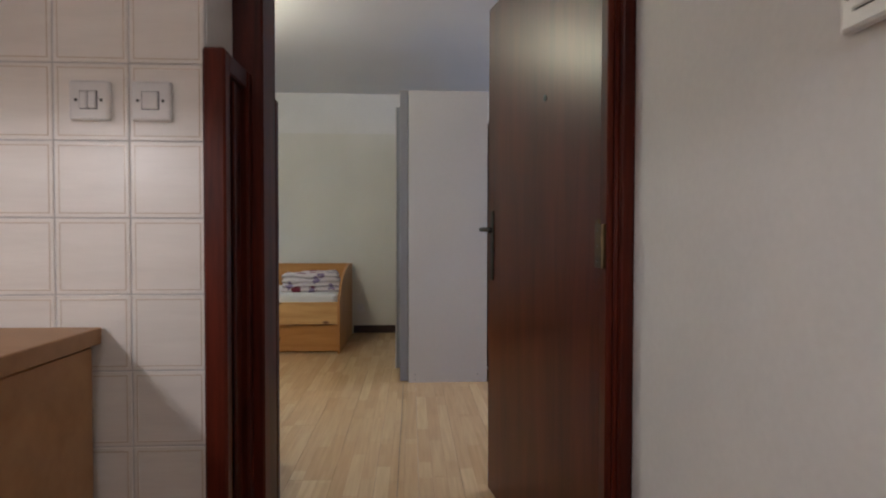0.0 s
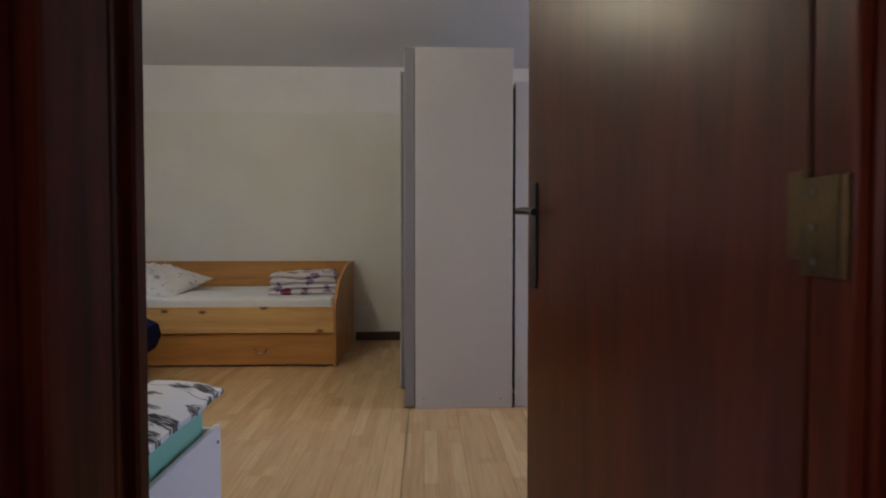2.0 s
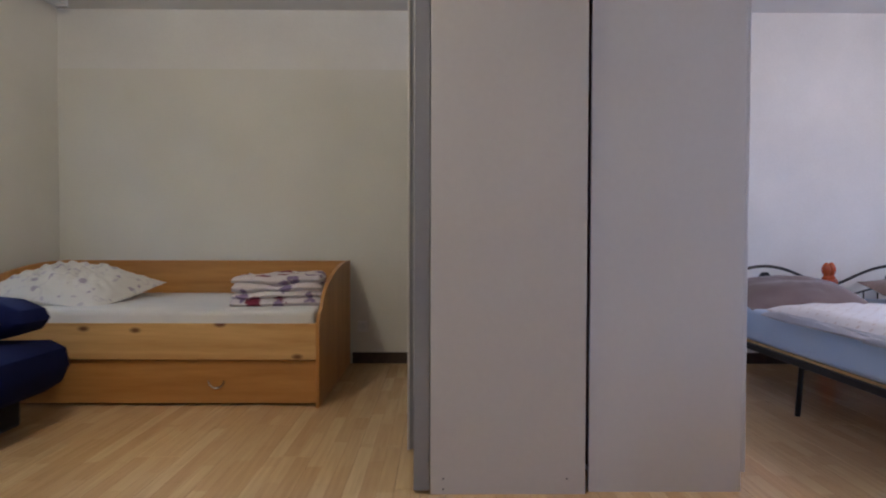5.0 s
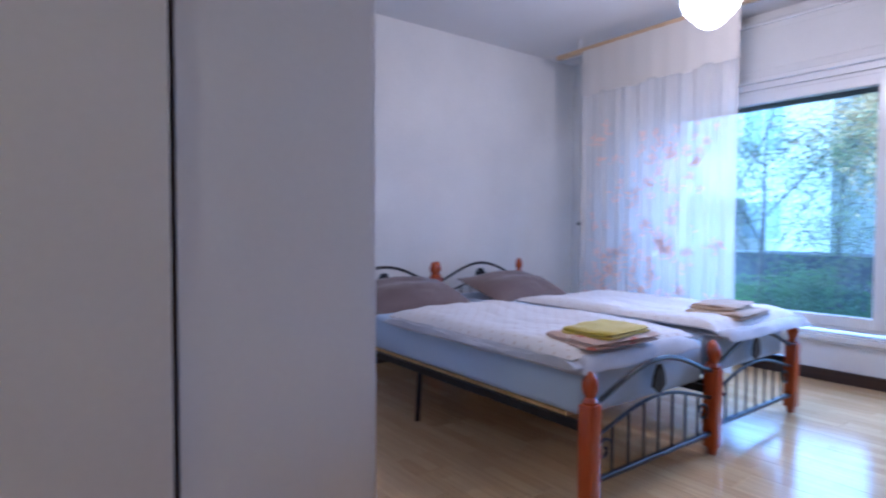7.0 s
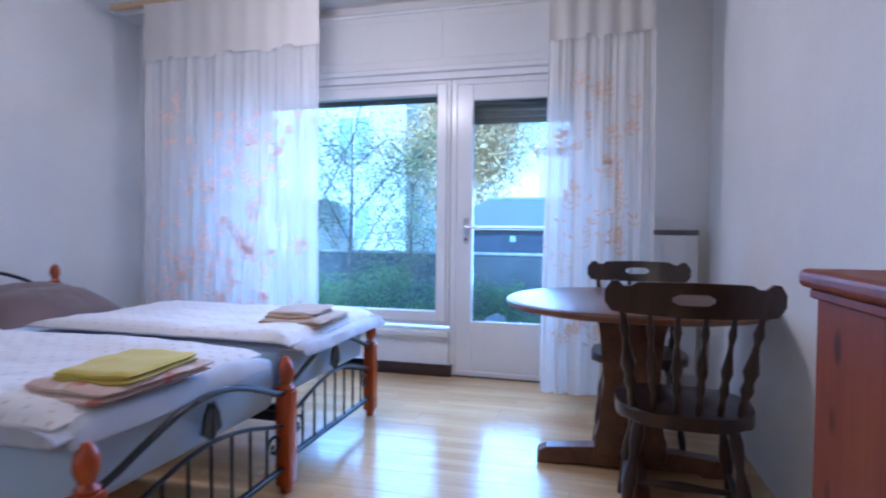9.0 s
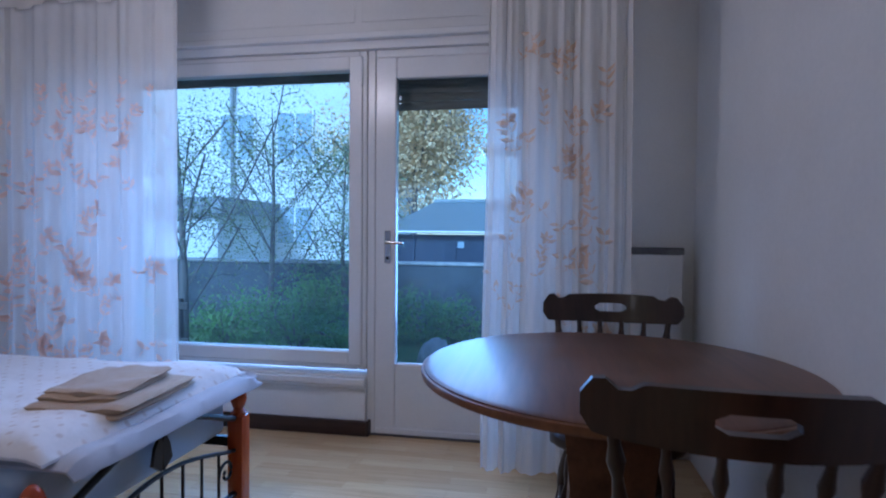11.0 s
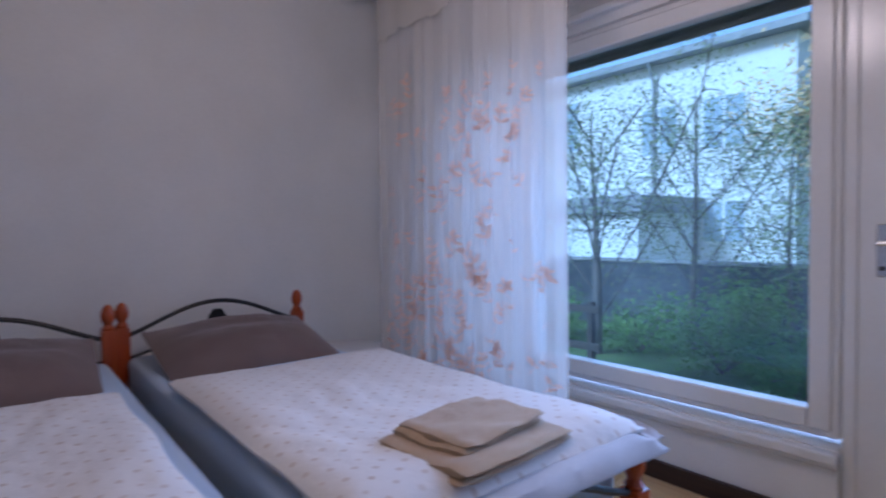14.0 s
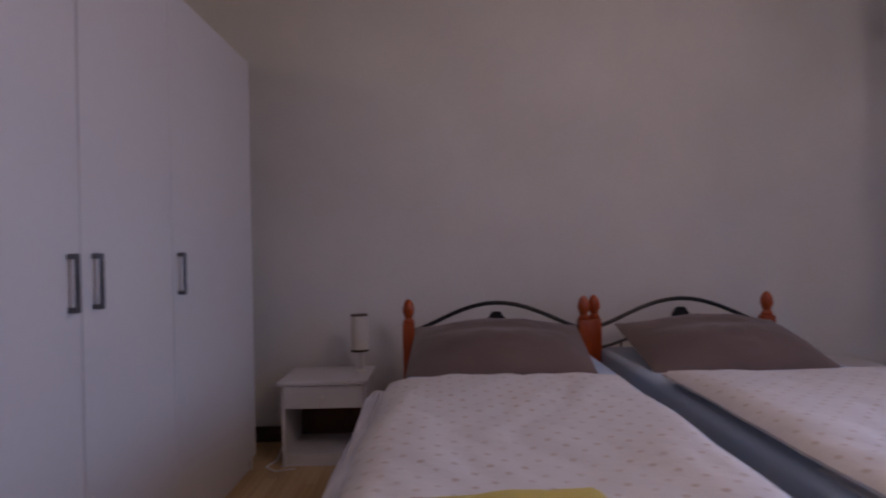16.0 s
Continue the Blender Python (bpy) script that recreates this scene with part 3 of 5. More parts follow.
part("threshold", cube(4.95, DY0, 0.0, 5.08, DY1, 0.012), handle_grey, door2)
# roller shutters seen through the glass, lowered a little
for name, y0, y1, low in (("roller_shutter", EY0, EY1, 2.000), ("roller_shutter", DY0, DY1, 1.825)):
    sh = thing(name, pose(0, 0, 0), "brown slatted roller shutter, lowered a little outside the glass", "shutter", "roller shutters", "structure")
    z = low
    while z < 2.15:
        part("slat", prism(bmesh.new(), [(5.12, z), (5.135, z), (5.14, z + 0.022), (5.135, z + 0.044), (5.12, z + 0.044), (5.117, z + 0.022)], "y", y0 + 0.03, y1 - 0.03), shutter_mat, sh)
        z += 0.048
# shutter box above the window
sb = thing("shutter_box", pose(0, 0, 0), "white panelled roller-shutter box above window and door", "shutter box", kind="structure")
part("casing", cube(4.90, 2.45, 2.20, 4.98, EY1 + 0.1, 2.62, 0.004), box_paint, sb)
for y0, y1 in ((2.50, 3.56), (3.60, EY1 + 0.05)):
    part("panel", cube(4.893, y0, 2.25, 4.90, y1, 2.535, 0.003), box_paint, sb)
part("lower_ledge", cube(4.885, 2.45, 2.165, 4.975, EY1 + 0.1, 2.20, 0.006), frame_paint, sb)
part("upper_ledge", cube(4.87, 2.45, 2.58, 4.90, EY1 + 0.1, 2.60, 0.004), frame_paint, sb)
part("soffit", cube(4.93, DY0, 2.12, 5.08, EY1, 2.165), frame_paint, sb)

# window behind the sofa
win2 = thing("window_2", pose(0, 0, 0), "white window behind a sheer curtain over the sofa", "window", kind="structure")
part("window_frame", rect_frame(bmesh.new(), WEST - 0.12, WEST - 0.05, wy0, wy1, wz0, wz1, 0.07), frame_paint, win2)
part("mullion", cube(WEST - 0.118, 4.13, wz0 + 0.07, WEST - 0.052, 4.20, wz1 - 0.07, 0.005), frame_paint, win2)
pane(win2, WEST - 0.09, wy0 + 0.06, wy1 - 0.06, wz0 + 0.06, wz1 - 0.06)


# ---- curtains and rails ----
def fold_place(x, y0, y1, z0, z1, folds, depth, seed, flare=0.0, drawn=0.0):
    """Where a point (u along, v up) of a hanging, unevenly folded sheet lies; side shifts it along x."""
    rnd = random.Random(seed)
    ph = [rnd.uniform(-1.0, 1.0) for _ in range(folds + 2)]
    am = [rnd.uniform(0.5, 1.15) for _ in range(folds + 2)]

    def place(u, v, side):
        k = min(max(u, 0.0), 1.0) * folds
        i = int(k)
        amp = am[i] * (1 - (k - i)) + am[i + 1] * (k - i)
        phase = ph[i] * (1 - (k - i)) + ph[i + 1] * (k - i)
        down = 1 - v
        w = (math.sin(2 * math.pi * k + phase * 2.4) + 0.5 * math.sin(4.7 * math.pi * k + 3 * phase)) * depth * amp * (0.6 + 0.4 * down)
        w += noise.noise(Vector((u * 6, v * 2.5, seed))) * depth * 0.5
        y = y0 + (y1 - y0) * u + noise.noise(Vector((u * 3, v * 2, seed + 5.0))) * 0.02 * down + flare * down * (u - 0.5) - drawn * down * down * u
        return Vector((x + w + side * 0.0012, y, z0 + (z1 - z0) * v))
    return place


def curtain_sheet(place, folds, nz=14, per=7):
    """The sheet itself, a few millimetres thick."""
    return grid_solid(bmesh.new(), folds * per, nz, lambda u, v: place(u, v, 1), lambda u, v: place(u, v, -1))


def embroidery(place, width, height, top, count, seed):
    """Sprigs of a bent stem with paired leaves and a blossom, following the folds on the room side."""
    rnd = random.Random(seed)
    bm = bmesh.new()
    shape = [(-1, 0), (-0.45, 0.75), (0.2, 0.85), (1, 0), (0.2, -0.85), (-0.45, -0.75)]

    def leaf_at(cu, cv, px, pz, a, ln, wd):
        if not 0.02 < cu + (px + ln * math.cos(a)) / width < 0.98:
            return
        vs = []
        for s, q in shape:
            y = px + s * ln * math.cos(a) - q * wd * math.sin(a)
            z = pz + s * ln * math.sin(a) + q * wd * math.cos(a)
            vs.append(bm.verts.new(place(cu + y / width, cv + z / height, -2.6)))
        bm.faces.new(vs)

    for _ in range(count):
        cu, cv = rnd.uniform(0.085 / width, 1 - 0.085 / width), 0.04 + (top - 0.04) * rnd.random() ** 1.25
        size = rnd.uniform(0.8, 1.35) * (1.25 - 0.45 * cv)
        tilt, bend, px, pz = rnd.uniform(-0.6, 0.6), rnd.uniform(-0.35, 0.35), 0.0, 0.0
        for k in range(rnd.randint(2, 4)):
            a = math.pi / 2 + tilt + bend * k
            px, pz = px + 0.030 * size * math.cos(a), pz + 0.030 * size * math.sin(a)
            leaf_at(cu, cv, px - 0.015 * size * math.cos(a), pz - 0.015 * size * math.sin(a), a, 0.016 * size, 0.0018)
            for side in (-1, 1):
                if rnd.random() < 0.8:
                    q = a + side * rnd.uniform(0.7, 1.2)
                    ln = rnd.uniform(0.016, 0.026) * size
                    leaf_at(cu, cv, px + ln * math.cos(q), pz + ln * math.sin(q), q, ln, ln * rnd.uniform(0.34, 0.5))
        if rnd.random() < 0.5:
            for k in range(5):
                q = k * 1.257 + tilt
                leaf_at(cu, cv, px + 0.016 * size * math.cos(q), pz + 0.02 * size + 0.016 * size * math.sin(q), q, 0.014 * size, 0.008 * size)
    return bm


def frill(x, y0, y1, z0, z1, folds, depth, seed):
    """The short doubled top of a curtain, with a stepped hem."""
    def place(u, v, side):
        w = math.sin(2 * math.pi * u * folds + seed) * depth
        hem = z0 + 0.018 * round(2 * noise.noise(Vector((u * 9, seed, 0)))) - 0.02 * u
        return (x + w + side * 0.0012, y0 + (y1 - y0) * u, hem + (z1 - hem) * v)
    return grid_solid(bmesh.new(), folds * 7, 3, lambda u, v: place(u, v, 1), lambda u, v: place(u, v, -1))


c1 = thing("curtain", pose(0, 0, 0), "sheer white curtain with orange embroidered blossoms, drawn aside", "curtain", "bedroom curtains")
hang = fold_place(4.33, 4.25, 5.57, 0.06, 2.57, 9, 0.017, 3)
part("voile", curtain_sheet(hang, 9, 14, 12), voile, c1, smooth=True)
part("embroidery", embroidery(hang, 1.32, 2.51, 0.70, 130, 5), thread_salmon, c1, "salmon-orange embroidered leaf sprigs")["kind"] = "stuff"
part("frill", frill(4.307, 4.25, 5.57, 2.21, 2.575, 9, 0.004, 2), voile_hem, c1, "white doubled frill with a stepped hem", True)
c2 = thing("curtain", pose(0, 0, 0), "sheer white curtain with orange blossoms, gathered beside the balcony door", "curtain", "bedroom curtains")
hang = fold_place(4.38, 2.25, 2.82, 0.10, 2.57, 6, 0.030, 8, 0.05)
part("voile", curtain_sheet(hang, 6, 14, 12), voile_dense, c2, smooth=True)
part("embroidery", embroidery(hang, 0.57, 2.47, 0.76, 48, 9), thread_gold, c2, "golden-orange embroidered leaf sprigs")["kind"] = "stuff"
part("frill", frill(4.335, 2.25, 2.82, 2.15, 2.575, 5, 0.011, 4), voile_hem, c2, "white doubled frill with a stepped hem", True)
rl = thing("curtain_rail", pose(0, 0, 0), "pale wooden curtain rail on short brackets under the ceiling", "curtain rail")
part("track", cube(4.315, 1.87, 2.573, 4.365, 5.87, 2.610, 0.003), rail_mat, rl)
for y in (2.0, 3.9, 5.6):
    part("bracket", cube(4.33, y, 2.610, 4.35, y + 0.03, 2.70), rail_white, rl)
part("groove", cube(4.64, 1.87, 2.67, 4.70, 6.13, 2.70, 0.003), rail_white, rl)
c3 = thing("curtain", pose(0, 0, 0), "plain sheer white curtain over the window behind the sofa", "curtain")
part("voile", curtain_sheet(fold_place(-2.60, 3.0, 5.24, 0.45, 2.62, 15, 0.024, 14, 0.0, 0.77), 15), voile_plain, c3, smooth=True)
rl2 = thing("curtain_rail", pose(0, 0, 0), "white metal curtain rail fixed under the ceiling", "curtain rail")
part("track", cube(-2.60, 2.6, 2.655, -2.53, 6.0, 2.70, 0.003), rail_white, rl2)
part("end_cap", cube(-2.605, 6.0, 2.645, -2.525, 6.02, 2.70, 0.003), plastic_white, rl2)


# ---- doorway ----
dfr = thing("door_frame", pose(0, 0, 0), "dark reddish-brown wooden door frame", "door frame", kind="structure")
part("jamb", cube(-0.268, 1.205, 0, -0.193, 1.335, 2.07, 0.005), jamb_wood, dfr)
part("jamb", cube(0.682, 1.155, 0, 0.725, 1.262, 2.07, 0.006), jamb_wood, dfr)
part("head", cube(-0.268, 1.206, 2.07, 0.725, 1.33, 2.11, 0.005), jamb_wood, dfr)
part("casing", cube(0.690, 1.135, 0, 0.725, 1.157, 2.09, 0.006, 2), jamb_wood, dfr)
part("stop", cube(0.664, 1.165, 0, 0.682, 1.215, 2.07, 0.003), jamb_wood, dfr)

bm = cube(0.6605, 1.172, 1.018, 0.6635, 1.246, 1.132, 0.001)
lathe(bm, [(0.0065, 0.0), (0.0065, 0.112)], pose(0.658, 1.172, 1.019), 10)
for z in (1.04, 1.07, 1.10):
    lathe(bm, [(0.0075, 0.0), (0.0075, 0.012)], pose(0.658, 1.172, z), 10)
hinge_plate = part("hinge_plate", bm, brass, dfr, "worn brass hinge plate on the jamb")
for z in (1.035, 1.075, 1.115):
    part("screw", lathe(bmesh.new(), [(0.0045, 0), (0.0045, 0.0015)], pose(0.6607, 1.222, z, 0, -90, 0), 8), handle_grey, hinge_plate)


def low_panel(y0, y1):
    """A low framed wooden panel that lines the reveal."""
    p = thing("low_panel", pose(0, 0, 0), "dark red-brown framed wooden panel lining the doorway at shoulder height", "panel", "low panels", "structure")
    t = 1.50
    part("stile", cube(-0.267, y0, 0, -0.219, y0 + 0.035, t, 0.005), jamb_wood, p)
    part("stile", cube(-0.266, y1 - 0.035, 0, -0.219, y1, t, 0.005), jamb_wood, p)
    part("top_rail", cube(-0.266, y0 + 0.035, t - 0.045, -0.221, y1 - 0.035, t, 0.004), jamb_wood, p)
    part("field", cube(-0.266, y0 + 0.035, 0, -0.238, y1 - 0.035, t - 0.045), jamb_wood, p)
    part("bead", cube(-0.238, (y0 + y1) / 2 - 0.008, 0, -0.229, (y0 + y1) / 2 + 0.008, t - 0.045, 0.003), jamb_wood, p)


low_panel(1.0, 1.202)
low_panel(1.338, 1.48)

# the open door: hinge at the origin, leaf along +y
dr = thing("door_1", pose(0.690, 1.27, 0, 0, 0, 11.3), "dark red-brown veneered door standing open", "door", kind="structure")
lf = part("door_leaf", cube(-0.004, 0.0, 0.01, 0.036, 0.925, 2.06, 0.003), door_wood, dr)
bm = cube(-0.010, 0.852, 0.915, -0.004, 0.889, 1.205, 0.003)
part("handle_plate", bm, iron, lf, "black metal handle plate")
bm = bmesh.new()
lathe(bm, [(0.010, 0), (0.009, 0.05)], pose(-0.008, 0.872, 1.127, 0, -90, 0))
tube(bm, [(-0.055, 0.874, 1.127), (-0.058, 0.846, 1.128), (-0.056, 0.80, 1.126), (-0.052, 0.765, 1.120)], 0.009)
part("handle_lever", bm, iron, lf, "black metal lever handle", True)
bm = bmesh.new()
lathe(bm, [(0.010, 0), (0.009, 0.05)], pose(0.036, 0.872, 1.127, 0, 90, 0))
tube(bm, [(0.085, 0.874, 1.127), (0.088, 0.846, 1.128), (0.085, 0.765, 1.120)], 0.009)
part("handle_lever", bm, iron, lf, "black metal lever handle", True)
# dark ring modelled in place of a chipped hole
part("chipped_hole", lathe(bmesh.new(), [(0.012, 0), (0.012, 0.002), (0.007, 0.003), (0.006, 0.001)], pose(-0.004, 0.36, 1.556, 0, -90, 0)), plastic_dark, lf, "dark ring for a small chipped hole in the veneer")
for z in (1.09, 0.25, 1.88):
    bm = cube(-0.006, -0.030, z - 0.055, -0.0035, 0.028, z + 0.055)
    lathe(bm, [(0.006, -0.056), (0.006, 0.056)], pose(-0.010, -0.003, z), 10)
    part("hinge", bm, brass, dr, "worn brass hinge")


# ---- kitchen ----
cab = thing("kitchen_cabinet", pose(-0.50, -0.9, 0), "beech-coloured kitchen base cabinet against the tiled wall", "cabinet")
part("body", cube(-0.60, 0.0, 0.10, -0.022, 1.915, 0.866, 0.002), counter_mat, cab)
part("plinth", cube(-0.60, 0.0, 0.0, -0.06, 1.915, 0.10), counter_mat, cab)
for k in range(3):
    part("door", cube(-0.020, 0.004 + k * 0.637, 0.105, -0.002, 0.634 + k * 0.637, 0.862, 0.002), counter_mat, cab)
solid("worktop", cube(-1.12, -0.92, 0.868, -0.487, 1.018, 0.904, 0.003, 2), counter_mat, "beech-coloured laminate kitchen worktop on the cabinet", "worktop")
uc = thing("wall_cabinet", pose(-1.12, -0.9, 1.56), "beech-coloured kitchen wall cabinet over the worktop", "cabinet")
part("body", cube(0.0, 0.0, 0.0, 0.30, 1.0, 0.62, 0.002), counter_mat, uc)


def light_switch(m, rockers):
    s = thing("light_switch", m, "square white plastic light switch" + (" with two rockers" if rockers == 2 else " with one rocker"), "switch", "light switches")
    part("plate", cube(-0.042, -0.016, -0.042, 0.042, 0, 0.042, 0.006, 2), plastic_white, s)
    part("rocker_gap", cube(-0.0185, -0.0165, -0.0195, 0.0185, -0.0155, 0.0195), handle_grey, s)
    for i in range(rockers):
        w = 0.034 / rockers
        x = -0.017 + i * w
        part("rocker", cube(x + 0.0006, -0.021, -0.018, x + w - 0.0006, -0.016, 0.018, 0.002), plastic_white, s)
    for x in (-0.026, 0.026):
        part("screw", lathe(bmesh.new(), [(0.0035, 0), (0.0035, 0.001)], pose(x, -0.016, 0, 90, 0, 0), 8), plastic_dark, s)
    return s


light_switch(pose(-0.505, 1.027, 1.386), 2)
light_switch(pose(-0.378, 1.027, 1.386), 1)
light_switch(pose(0.725, 0.418, 1.392, 0, 0, -90), 1)


# ---- wardrobes that divide the room ----
w1 = thing("wardrobe", pose(0.152, 3.98, 0), "tall pale-grey wardrobe with sliding doors, used as a divider", "wardrobe")
part("side_panel", cube(0.0, 0.0, 0.0, 0.590, 0.02, 2.18, 0.001), grey_board, w1)
part("side_panel", cube(0.0, 2.06, 0.0, 0.590, 2.08, 2.18, 0.001), grey_board, w1)
part("top_panel", cube(0.0, 0.02, 2.16, 0.590, 2.06, 2.178), grey_board, w1)
part("bottom_panel", cube(0.0, 0.02, 0.03, 0.590, 2.06, 0.05), grey_board, w1)
part("back_panel", cube(0.581, 0.02, 0.05, 0.588, 2.06, 2.16), brown_back, w1)
part("sliding_door", cube(-0.064, 0.003, 0.012, -0.002, 1.05, 2.178, 0.003), grey_edge, w1, "mid-grey sliding door")
part("sliding_door", cube(-0.106, 0.42, 0.012, -0.068, 2.07, 2.15, 0.003), grey_edge, w1, "mid-grey sliding door")
part("door_edge", cube(-0.109, 0.412, 0.012, -0.100, 0.42, 2.15, 0.001), grey_board, w1, "thin pale edge strip")
for x, z in ((0.05, 0.06), (0.52, 0.06), (0.05, 0.02)):
    part("screw_cap", lathe(bmesh.new(), [(0.004, 0), (0.004, 0.001)], pose(x, 0.0, z, 90, 0, 0), 8), handle_grey, w1)

w2 = thing("wardrobe", pose(0.762, 4.00, 0), "white wardrobe with plain hinged doors and slim metal handles", "wardrobe")
L2 = 1.79
part("side_panel", cube(0.0, 0.0, 0.0, 0.585, 0.018, 1.985, 0.001), white_board, w2)
part("side_panel", cube(0.0, L2 - 0.018, 0.0, 0.585, L2, 1.985, 0.001), white_board, w2)
part("top_panel", cube(0.0, 0.018, 1.965, 0.585, L2 - 0.018, 1.983), white_board, w2)
part("bottom_panel", cube(0.0, 0.018, 0.07, 0.585, L2 - 0.018, 0.088), white_board, w2)
part("plinth", cube(0.555, 0.018, 0.0, 0.573, L2 - 0.018, 0.07), white_board, w2)
part("back_panel", cube(0.002, 0.018, 0.07, 0.006, L2 - 0.018, 1.965), brown_back, w2)
for y0, y1, hy in ((0.004, 0.489, 0.44), (0.494, 0.978, 0.54), (0.983, L2 - 0.004, 1.02)):
    d = part("door", cube(0.587, y0, 0.075, 0.605, y1, 1.982, 0.002), white_board, w2)
    bm = bmesh.new()
    for z in (0.918, 1.052):
        box(bm, 0.605, hy - 0.006, z - 0.007, 0.627, hy + 0.006, z + 0.007, 0.002)
    box(bm, 0.623, hy - 0.006, 0.911, 0.633, hy + 0.006, 1.059, 0.002)
    part("handle", bm, handle_grey, d, "slim grey metal bow handle")


# ---- daybed ----
db = thing("daybed", pose(-0.495, 5.05, 0), "beech and pine daybed with a drawer, backed against the wall", "bed")


def end_outline():
    """Side view of the end board: low in front, sweeping up to the back."""
    pts = [(0.0, 0.0), (1.11, 0.0), (1.11, 0.795), (0.92, 0.795)]
    for i in range(1, 9):
        a = math.pi / 2 * i / 8
        pts.append((0.92 - 0.82 * math.sin(a) ** 1.3, 0.795 - 0.235 * (1 - math.cos(a))))
    pts += [(0.03, 0.535), (0.0, 0.50)]
    return pts


for x in (-0.022, -2.14):
    part("end_board", prism(bmesh.new(), end_outline(), "x", x, x + 0.022, 0.004), beech_z, db)
part("back_board", cube(-2.118, 1.088, 0.06, -0.022, 1.11, 0.793, 0.003), beech, db)
part("side_rail", cube(-2.118, 0.022, 0.272, -0.022, 0.044, 0.480, 0.003), pine, db, "knotty pine front rail")
part("slat_base", cube(-2.118, 0.05, 0.30, -0.022, 1.066, 0.33), pine, db)
dw = part("drawer", cube(-2.112, 0.044, 0.015, -0.028, 0.60, 0.266, 0.003), beech, db)
bm = tube(bmesh.new(), [(-0.60 + 0.045 * math.cos(a), 0.034, 0.15 + 0.045 * math.sin(a)) for a in [math.pi * (1 + i / 8) for i in range(9)]], 0.005)
part("handle", bm, chrome, dw, "small bow handle", True)
mt = solid("mattress", cube(-2.615, 5.08, 0.335, -0.53, 6.09, 0.555, 0.035, 4), sheet_white, "single mattress under a white fitted sheet on the daybed", "mattress", smooth=True)


def rumpled(x0, x1, y0, y1, z, h, seed, rough=0.012, nu=28, nv=28, skirt=0.0):
    """A soft slab with rolled edges and creases."""
    def rim(u, v):
        e = min(u, 1 - u, v, 1 - v) * 2
        return min(1.0, (e / 0.16)) ** 0.5 if e < 0.16 else 1.0

    def sag(u, v):
        """How far the overhanging border drops."""
        a_ = max(0.0, 1 - u / 0.10) if skirt > 0 else max(0.0, 1 - (1 - u) / 0.10)
        e_ = max(0.0, 1 - v / 0.045)
        w_ = 1 + 0.45 * noise.noise(Vector((v * 5, u * 5, seed)))
        return abs(skirt) * w_ * max(a_, e_) ** 1.5

    def spot(u, v):
        p = Vector((u * 2.6 + seed, v * 2.6, seed * 1.7))
        return (x0 + (x1 - x0) * u + 0.014 * noise.noise(p * 1.7), y0 + (y1 - y0) * v + 0.014 * noise.noise(p * 1.7 + Vector((9, 3, 1))))

    def top(u, v):
        p = Vector((u * 2.6 + seed, v * 2.6, seed * 1.7))
        c = noise.noise(p) * rough * 1.6 + abs(noise.noise(p * 2.7)) * rough
        x, y = spot(u, v)
        return (x, y, z + h * (0.45 + 0.55 * rim(u, v)) + c * rim(u, v) - sag(u, v))

    def low(u, v):
        x, y = spot(u, v)
        return (x, y, z + h * 0.25 * (1 - rim(u, v)) - sag(u, v))
    return grid_solid(bmesh.new(), nu, nv, top, low)


def pillow_mesh(w, d, h, seed, n=26, crease=0.014):
    """A stuffed pillow: fat middle, pinched corners."""
    def fat(u, v):
        a, b = 2 * u - 1, 2 * v - 1
        return max(0.0, (1 - abs(a) ** 2.4)) ** 0.72 * max(0.0, (1 - abs(b) ** 2.4)) ** 0.66

    def flat(u, v):
        a, b = 2 * u - 1, 2 * v - 1
        k = 1 - 0.10 * (a * a) * (1 - b * b) - 0.05
        q = 1 - 0.10 * (b * b) * (1 - a * a) - 0.05
        return a * w / 2 * q, b * d / 2 * k

    def top(u, v):
        x, y = flat(u, v)
        return (x, y, h * 0.40 + fat(u, v) * (h * 0.58 + 0.02 * noise.noise(Vector((u * 4, v * 4, seed))) + crease * abs(noise.noise(Vector((u * 9 + v * 4, v * 7, seed + 3.0))))) + 0.004)

    def low(u, v):
        x, y = flat(u, v)
        return (x, y, h * 0.40 - fat(u, v) * h * 0.40)
    return grid_solid(bmesh.new(), n, n, top, low)


pl = solid("pillow", pillow_mesh(0.86, 0.72, 0.21, 4, 40, 0.08), pillow_floral, "crumpled white pillow with pale grey flowers on the daybed", "pillow", smooth=True)
pl.matrix_world = pose(-2.235, 5.64, 0.55, 9, 6, -8)


